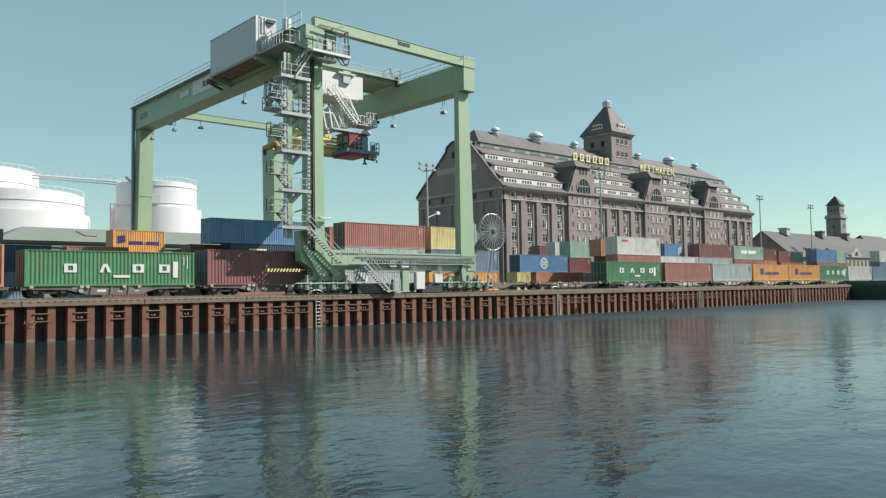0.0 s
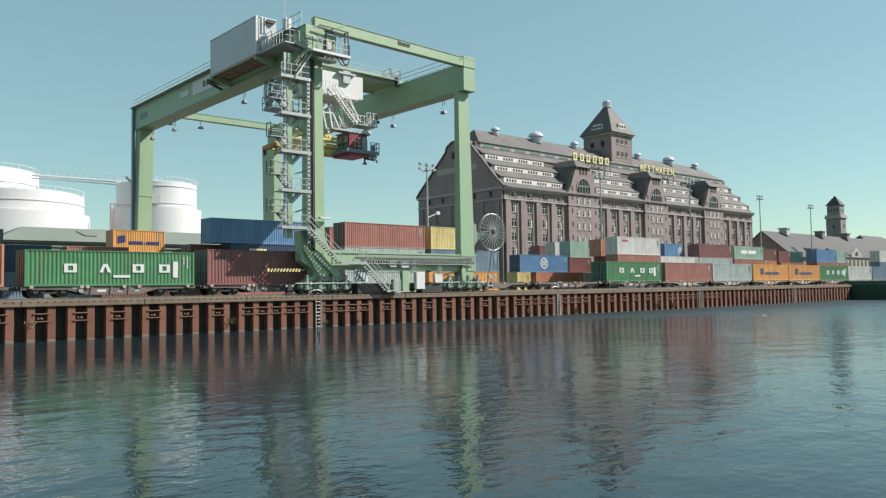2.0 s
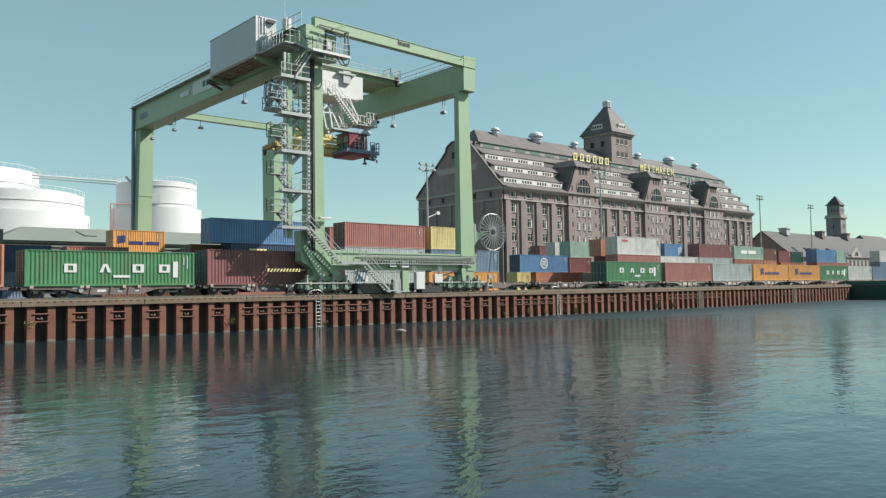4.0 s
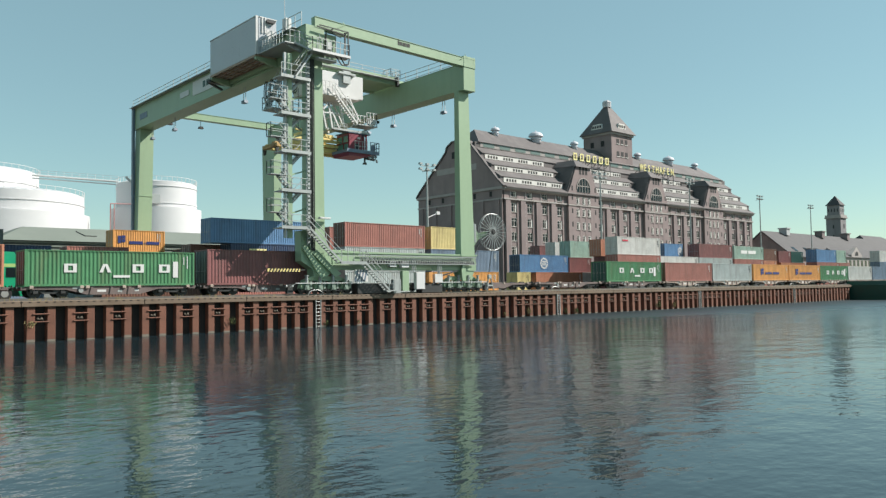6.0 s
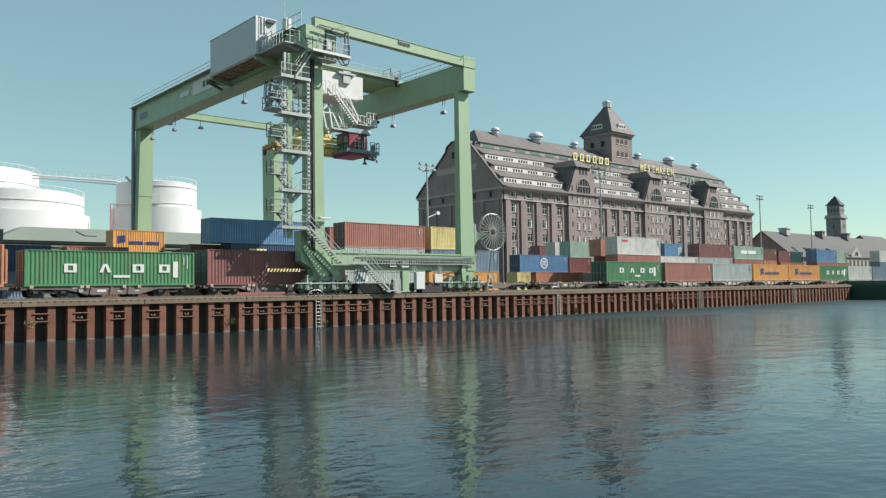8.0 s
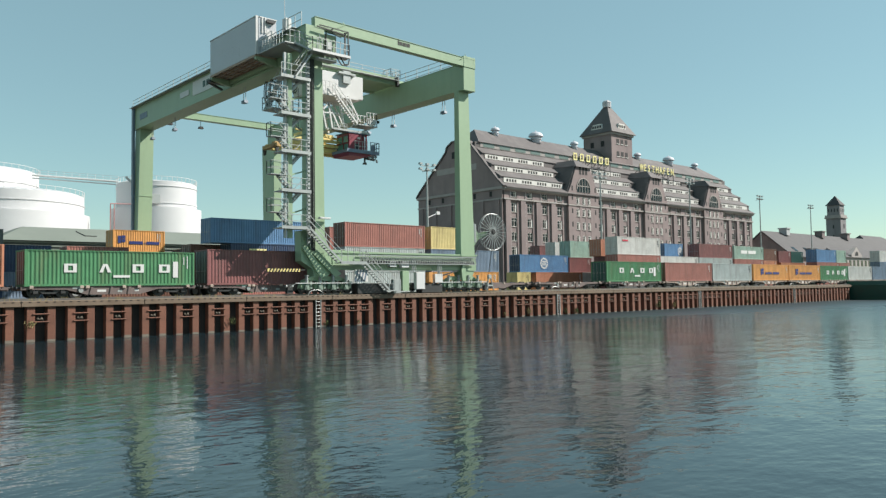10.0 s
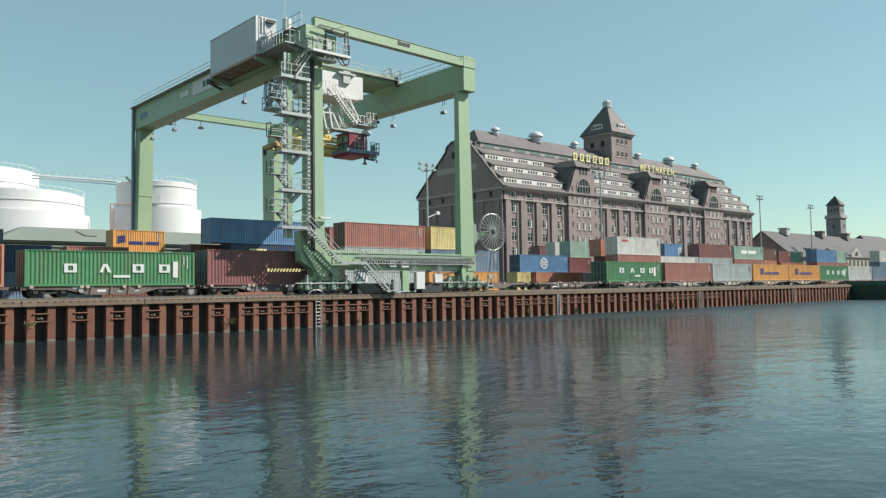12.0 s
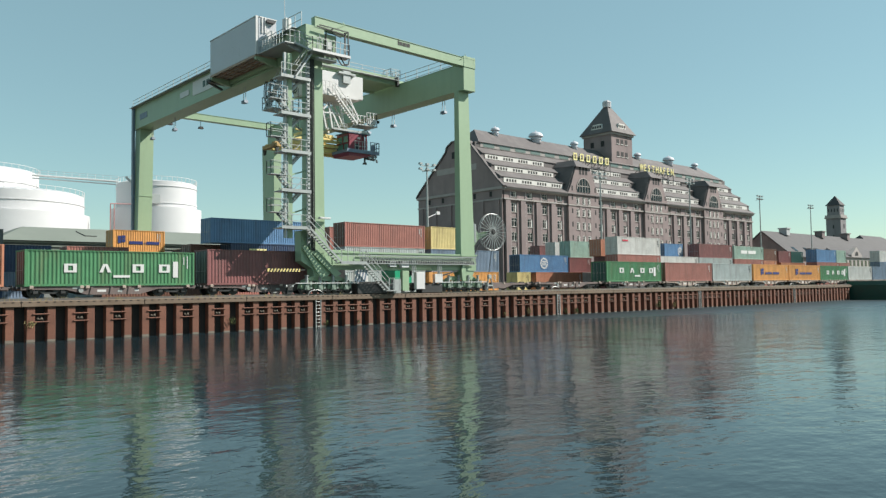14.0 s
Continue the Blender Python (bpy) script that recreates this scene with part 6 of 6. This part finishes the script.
SY = 126.8
for n, (xa, xb, z0) in enumerate(((158.6, 174.6, 36.0), (188.4, 206.0, 36.0))):
    sign = thing("rooftop_sign", "yellow rooftop sign of plain letter-sized shapes on a steel frame" if n == 0 else "yellow rooftop letters on a steel frame", "sign", "rooftop signs", "", ((xa + xb) / 2, SY, 33.5))
    if n == 0:
        for k in range(6):
            x = xa + k * 2.72
            s = Shape().box(x, x + 0.36, SY - 0.1, SY + 0.1, z0, z0 + 1.9).box(x + 1.14, x + 1.5, SY - 0.1, SY + 0.1, z0, z0 + 1.9)
            s.box(x + 0.36, x + 1.14, SY - 0.1, SY + 0.1, z0, z0 + 0.32).box(x + 0.36, x + 1.14, SY - 0.1, SY + 0.1, z0 + 1.58, z0 + 1.9)
            part("sign_shape", s, LETTERYELLOW, sign)
    else:
        for k, ch in enumerate("WESTHAFEN"):
            sign_letter(ch, xa + k * 1.98, SY, z0, 1.95)
    part("sign_rail", Shape().bar((xa - 0.3, SY + 0.15, z0 - 0.1), (xb + 0.3, SY + 0.15, z0 - 0.1), 0.14).bar((xa - 0.3, SY + 0.15, z0 + 1.2), (xb + 0.3, SY + 0.15, z0 + 1.2), 0.1), DARKSTEEL, sign)
    for k in range(7):
        x = xa + k * (xb - xa) / 6
        part("sign_post", Shape().bar((x, SY + 0.2, 32.2), (x, SY + 0.2, z0 + 1.2), 0.14).bar((x, SY + 2.4, 34.8), (x, SY + 0.2, z0 + 0.6), 0.1), DARKSTEEL, sign)

# ---- shed and tanks behind ----
shed = thing("storage_shed", "long low storage shed with grey-green hipped roof", "shed", "", "", (60, 136, QUAY))
part("roof", Shape().add([(26.5, 128.5, 11.3), (112, 128.5, 11.3), (112, 146, 11.3), (26.5, 146, 11.3), (31.5, 134.5, 13.8), (112, 134.5, 13.8), (112, 140, 13.8), (31.5, 140, 13.8)], [(0, 1, 5, 4), (4, 5, 6, 7), (6, 2, 3, 7), (3, 0, 4, 7), (1, 2, 6, 5), (3, 2, 1, 0)]), SHEDROOF, shed)
part("wall", Shape().box(27.5, 112, 129.5, 145, QUAY - 0.1, 11.3), SHEDGREY, shed)
for k in range(5):
    part("fascia", Shape().box(26.8, 112, 128.9 + k * 0.03, 129.5, 10.95 - k * 0.55, 11.2 - k * 0.55), SHEDROOF, shed)
for k, x in enumerate((39.0, 47.5, 61.5, 70, 79)):
    part("roof_hatch", Shape().bar((x, 133.0, 13.2), (x + 0.8, 131.0, 12.4), 0.14).bar((x + 0.8, 131.0, 12.4), (x + 2.6, 131.0, 12.4), 0.12), BLACK, shed)


def tank(x, y, r, z, label, rings=(), base=None):
    t = thing("storage_tank", label, "storage tank", "white tanks", "", (x, y, QUAY))
    part("shell", Shape().tube((x, y, QUAY - 0.1), (x, y, z), r, 64), TANK, t, "", True).data.set_sharp_from_angle(angle=0.6)
    part("top_dome", Shape().dome(x, y, z, r, r * 0.09, 64, 4), TANK, t, "", True)
    for zr in rings:
        part("wind_girder", Shape().tube((x, y, zr), (x, y, zr + 0.18), r + 0.12, 64), TANK, t)
    if base:
        part("outer_shell", Shape().tube((x, y, QUAY - 0.1), (x, y, base[1]), base[0], 64), TANK, t, "", True).data.set_sharp_from_angle(angle=0.6)
    rl = Shape()
    for k in range(48):
        a, b = 2 * math.pi * k / 48, 2 * math.pi * (k + 1) / 48
        p, q = (x + r * math.cos(a), y + r * math.sin(a), z), (x + r * math.cos(b), y + r * math.sin(b), z)
        rl.bar(p, (p[0], p[1], z + 1), 0.06).bar((p[0], p[1], z + 1), (q[0], q[1], z + 1), 0.06)
    part("railing", rl, WHITE, t)


tank(33.4, 182.0, 12.0, 28.1, "tall white storage tank with a railed top", (25.4,))
tank(35.2, 161.2, 13.0, 21.4, "broad white storage tank inside a low outer shell", (19.6,), (14.0, 17.8))
tank(62.1, 158.3, 7.8, 25.15, "white storage tank inside a low outer shell", (24.2, 20.8), (8.75, 20.0))
bridge = thing("pipe_bridge", "slender white pipe bridge between two tank tops", "pipe bridge", "", "", (48, 168, 25))
part("pipe", Shape().tube((41.5, 170, 27.0), (55.6, 162, 25.9), 0.22, 8).tube((41.5, 170, 26.4), (55.6, 162, 25.3), 0.12, 8), WHITE, bridge)
part("railing", railing([(41.5, 170, 27.1), (55.6, 162, 26.0)], 1.0, 1.4), WHITE, bridge)
pipes = thing("riser_pipes", "thin red riser pipes beside the white tank", "pipe", "", "", (52, 155, QUAY))
for x in (50.7, 51.4):
    part("pipe", Shape().tube((x, 152, QUAY - 0.1), (x, 152, 20.2), 0.1, 8), REDPIPE, pipes)
part("pipe", Shape().tube((50.7, 152, 20.2), (57, 152, 20.4), 0.1, 8), REDPIPE, pipes)
part("tank_stair", Shape().bar((54.3, 154, 25.8), (58.4, 151.5, 21.2), 0.5).box(57.9, 59.6, 150.3, 151.4, 20.6, 22.4), GALV, pipes)

# ---- far halls, far tower, barge, masts ----
far = thing("market_hall", "long grey slate-roofed brick hall behind the container stacks", "hall", "", "", (310, 127, QUAY))
part("wall", Shape().box(262, 362, 117.3, 137.7, QUAY - 0.1, 12.8), BRICK, far)
part("roof", Shape().prism([(116.4, 12.3), (127.5, 21.6), (138.6, 12.3), (138.6, 12.0), (127.5, 21.2), (116.4, 12.0)], 261.4, 363, "x"), ROOFGREY, far)
part("gable", Shape().prism([(117.3, 12.6), (127.5, 21.15), (137.7, 12.6)], 261.9, 362.5, "x"), BRICK, far)
for k, x in enumerate((276, 306, 330)):
    part("roof_vent", Shape().box(x, x + 2.6, 125.2, 128.0, 20.4, 22.7).box(x - 0.3, x + 2.9, 124.9, 128.3, 22.7, 23.1), (ZINC, BRICK, BRICK)[k], far)
for x in (276, 303, 330):
    part("roof_dormer", Shape().prism([(x, 14.0), (x + 9, 14.0), (x + 7.4, 15.4), (x + 1.6, 15.4)], 117.6, 121), ROOFGREY, far)
low = thing("office_wing", "grey brick wing with a small gable and tall windows", "house", "", "", (310, 112, QUAY))
part("wall", Shape().box(290, 352, 111.5, 117.2, QUAY - 0.1, 12.3), TRIMSTONE, low)
part("roof", Shape().prism([(110.9, 12.2), (117.2, 15.8), (117.2, 12.2)], 289.5, 352.5, "x"), ROOFGREY, low)
part("gable", Shape().prism([(296, 12.2), (305.5, 12.2), (305.5, 13.2), (300.7, 16.0), (296, 13.2)], 111.1, 112.6), TRIMSTONE, low)
part("lunette", Shape().prism([(300.7 + 1.5 * math.cos(t), 12.9 + 1.5 * math.sin(t)) for t in [math.pi * k / 8 for k in range(9)]], 111.04, 111.1), BLACK, low)
for k in range(17):
    x = 291.2 + k * 3.6
    part("window", Shape().box(x, x + 1.7, 111.4, 111.5, 8.0, 11.2), PANE, low)
dark = thing("far_gabled_house", "dark slate-roofed gabled house far behind the hall", "house", "", "", (420, 145, QUAY))
part("wall", Shape().box(396, 450, 138, 152, QUAY - 0.1, 19.2), BRICK, dark)
part("roof", Shape().add([(392, 137, 19), (452, 137, 19), (452, 153, 19), (392, 153, 19), (397, 145, 25.8), (424, 145, 25.8)], [(0, 1, 5, 4), (1, 2, 5), (2, 3, 4, 5), (3, 0, 4), (3, 2, 1, 0)]), ROOFGREY, dark)
ft = thing("far_tower", "dark brick tower with a stepped top and pyramid roof", "tower", "", "", (404.5, 159, QUAY))
FX, FYT, FB, FR = 403.6, 156.0, 163.0, 410.4
part("shaft", Shape().box(FX, FR, FYT, FB, QUAY - 0.1, 35.4), TOWERBRICK, ft)
part("ledge", Shape().box(FX - 0.7, FR + 0.5, FYT - 0.6, FB + 0.5, 35.3, 36.0).box(FX - 0.4, FR + 0.3, FYT - 0.3, FB + 0.3, 36.0, 37.0), TRIMSTONE, ft)
part("upper_stage", Shape().box(FX + 0.4, FR - 1.0, FYT + 0.4, FB - 0.5, 37.0, 41.9), TOWERBRICK, ft)
for k in range(3):
    part("opening", Shape().box(FX + 1.5 + k * 1.9, FX + 2.1 + k * 1.9, FYT + 0.36, FYT + 0.44, 38.6, 40.2), PANE, ft)
for k in range(4):
    part("opening", Shape().box(FX + 0.36, FX + 0.44, FYT + 1.2 + k * 1.45, FYT + 1.65 + k * 1.45, 38.6, 40.2), PANE, ft)
for z in (25.2, 30.2):
    part("opening", Shape().box(FX - 0.06, FX + 0.04, FYT + 3.2, FYT + 3.8, z, z + 1.8), PANE, ft)
    part("opening", Shape().box(FX + 3.4, FX + 4.6, FYT - 0.06, FYT + 0.04, z, z + 2.2), BLACK, ft)
part("roof", Shape().add([(FX - 0.2, FYT - 0.2, 41.9), (FR - 0.5, FYT - 0.2, 41.9), (FR - 0.5, FB + 0.1, 41.9), (FX - 0.2, FB + 0.1, 41.9), (FX + 3.1, FYT + 3.5, 46.9)], [(0, 1, 4), (1, 2, 4), (2, 3, 4), (3, 0, 4), (3, 2, 1, 0)]), ROOFGREY, ft)
for k in range(9):
    part("rooflight", Shape().prism([(118.6, 14.14), (118.6, 14.3), (120.4, 15.8), (120.4, 15.64)], 268 + k * 9.5, 270 + k * 9.5, "x"), PANE, far)

barge = thing("barge", "dark green steel barge moored at the end of the quay", "barge", "", "", (170, 55, 0))
part("hull", Shape().prism([(151.8, -0.8), (151.4, 2.75), (153.2, 2.75), (153.4, 3.45), (155.6, 3.45), (155.9, 2.6), (240, 2.4), (240, -0.8)], 50.5, 58.6), HULL, barge)
part("rubbing_strake", Shape().box(151.6, 240, 50.35, 50.5, 1.7, 1.95).box(151.6, 240, 50.4, 50.5, 0.5, 0.65), HULL, barge)
part("coaming", Shape().box(158, 236, 51.4, 57.6, 2.4, 2.95), HULL, barge)
for x in (152.6, 157.0):
    part("bollard", Shape().tube((x, 51.2, 2.4), (x, 51.2, 3.2), 0.16, 10).tube((x + 0.6, 51.2, 2.4), (x + 0.6, 51.2, 3.2), 0.16, 10), DARKSTEEL, barge)
# end wall takes the same shade-darkened pile colour
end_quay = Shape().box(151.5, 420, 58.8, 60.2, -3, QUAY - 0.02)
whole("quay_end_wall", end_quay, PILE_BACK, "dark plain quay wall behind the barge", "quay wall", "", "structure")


def light_mast(x, y, top, heads=6, arm=False):
    m = thing("light_mast", "tall slender grey floodlight mast with a crown of lamps", "floodlight mast", "floodlight masts", "", (x, y, QUAY - 0.06), True)
    h = top - QUAY
    part("pole", Shape().tube((0, 0, 0), (0, 0, h), 0.24, 10, 0.12), GALV, m)
    part("crown", Shape().bar((-1.5, 0, h - 0.2), (1.5, 0, h - 0.2), 0.12).bar((0, -1.2, h - 1.0), (0, 1.2, h - 1.0), 0.12).bar((-1.4, 0, h - 1.0), (1.4, 0, h - 1.0), 0.1), GALV, m)
    for k in range(heads):
        xx = -1.5 + (k % 3) * 1.5
        zz = h - 0.1 if k < 3 else h - 0.95
        part("lamp_head", Shape().prism([(xx - 0.3, zz + 0.05), (xx + 0.3, zz + 0.05), (xx + 0.22, zz + 0.36), (xx - 0.22, zz + 0.36)], -0.35, 0.15), GALV, m)
    if arm:
        part("side_arm", Shape().tube((0, 0, h * 0.58), (2.2, 0, h * 0.62), 0.06, 8).box(2.0, 2.7, -0.15, 0.15, h * 0.61, h * 0.635), WHITE, m)


light_mast(85.6, 100, 24.3, 6, True)
light_mast(127.2, 95, 25.8)
light_mast(169.2, 100, 28.6)
light_mast(225.3, 110, 29.4)
light_mast(265.2, 112, 29.2)

# ---- moving things ----
lorry = thing("container_lorry", "bright green articulated lorry with a long flat container trailer", "lorry", "", "", (-27.5, 67.2, QUAY - 0.06), True)
cabin = part("cab", Shape().prism([(-2.3, 0.75), (-2.3, 3.55), (-2.1, 3.75), (-0.75, 3.7), (-0.2, 2.75), (0.0, 1.6), (0.0, 0.55), (-0.3, 0.45), (-0.45, 0.75)], -1.2, 1.2), TEAL, lorry, "bright green driver's cab")
part("stripe", Shape().box(-2.31, -0.35, -1.215, -1.2, 2.55, 2.8), LORRYPALE, cabin, "pale yellow-green stripe")
part("side_window", Shape().prism([(-1.3, 1.75), (-1.3, 2.5), (-0.3, 2.5), (-0.12, 1.75)], -1.215, -1.2), PANE, cabin)
part("windscreen", Shape().prism([(-0.2, 2.72), (-0.15, 2.72), (0.02, 1.75), (-0.03, 1.75)], -1.1, 1.1), PANE, cabin)
part("mirror", Shape().box(-0.25, -0.1, -1.45, -1.25, 1.9, 2.6, 0.02), BLACK, cabin)
part("bumper", Shape().box(-0.35, 0.08, -1.22, 1.22, 0.3, 0.72, 0.04), TEAL, cabin)
part("chassis", Shape().box(-5.6, -0.4, -0.45, 0.45, 0.75, 1.0).box(-3.6, -2.4, -1.15, -0.6, 0.4, 0.95, 0.04), DARKSTEEL, lorry)
trailer = part("trailer_frame", Shape().box(-17.6, -3.2, -0.5, -0.3, 1.0, 1.28).box(-17.6, -3.2, 0.3, 0.5, 1.0, 1.28), DARKSTEEL, lorry)
for x in (-17.4, -14.4, -11.4, -7.5, -3.5):
    part("bolster", Shape().box(x - 0.12, x + 0.12, -1.2, 1.2, 1.1, 1.28), DARKSTEEL, trailer)
for x in (-1.35, -4.6, -14.2, -15.5, -16.8):
    for y in (-1.2, 0.9):
        wh = part("wheel", Shape().tube((x, y, 0.5), (x, y + 0.3, 0.5), 0.5, 20), CABLE, lorry)
        part("rim", Shape().tube((x, y - 0.01, 0.5), (x, y + 0.31, 0.5), 0.27, 14), GALV, wh)
lorry_box = container(-42.7, 66.0, 3.96, W20, STD, "salmon", True, "on the moving lorry trailer", "lorry load")

gull = thing("gull", "small grey gull flying low over the harbour water", "bird", "", "", (53, 16, 1.9), True)
part("body", Shape().tube((-0.2, 0, 0), (0.05, 0, 0.02), 0.03, 8, 0.065).tube((0.05, 0, 0.02), (0.2, 0, 0.03), 0.065, 8, 0.035).dome(0.21, 0, 0.0, 0.045, 0.07, 8, 3), FEATHER, gull, "", True)
part("beak", Shape().tube((0.25, 0, 0.03), (0.31, 0, 0.02), 0.018, 6, 0.004), YELLOW, gull)
part("tail", Shape().prism([(-0.34, -0.06), (-0.34, 0.06), (-0.16, 0.025), (-0.16, -0.025)], -0.008, 0.008, "z"), FEATHER, gull)
WINGS = []
for side in (-1, 1):
    w = part("wing", Shape().prism([(0.1, 0.0), (0.13, side * 0.2), (0.03, side * 0.46), (-0.06, side * 0.3), (-0.08, 0.0)], -0.008, 0.012, "z"), FEATHER, gull)
    WINGS.append((side, w))


gull.scale = (0.5, 0.5, 0.5)


def motions():
    """Water drifting, the vehicle passing behind the crane, the gull crossing, the cab door swinging open."""
    walk(water, [(0.0, pose(0, 0, 0)), (14.0, pose(-4.2, 3.2, 0))])
    z, speed = QUAY - 0.06, 4.8
    nose = [(t, 14.95 + speed * (t - 5.85)) for t in (0.0, 7.0, 14.0)]
    walk(lorry, [(t, pose(x, 67.2, z)) for t, x in nose])
    walk(lorry_box, [(t, pose(x - 16.85, 65.98, z + 1.28)) for t, x in nose])
    walk(gull, [(t, pose(x, 16.0, h, 0, 0, 180)) for t, x, h in ((0.0, 56.0, 1.75), (0.8, 46.5, 1.63), (1.0, 45.6, 1.63), (1.5, 39.5, 1.68), (2.0, 33.0, 1.77), (2.5, 27.4, 1.89), (3.0, 22.3, 1.96), (3.2, 20.4, 1.98), (5.3, 0.0, 2.6), (14.0, -85.0, 12.0))])
    walk(swing_door, [(t, pose(47.5, 65.9, 17.52, 0, 0, a)) for t, a in ((0.0, -4), (1.0, 3), (2.0, 16), (3.0, 28), (5.3, 76), (14.0, 76))])
    for side, w in WINGS:
        walk(w, [(k * 0.1, pose(0, 0, 0.05, side * 24 * math.sin(k * 1.35))) for k in range(56)] + [(14.0, pose(0, 0, 0.05, 0))])


motions()
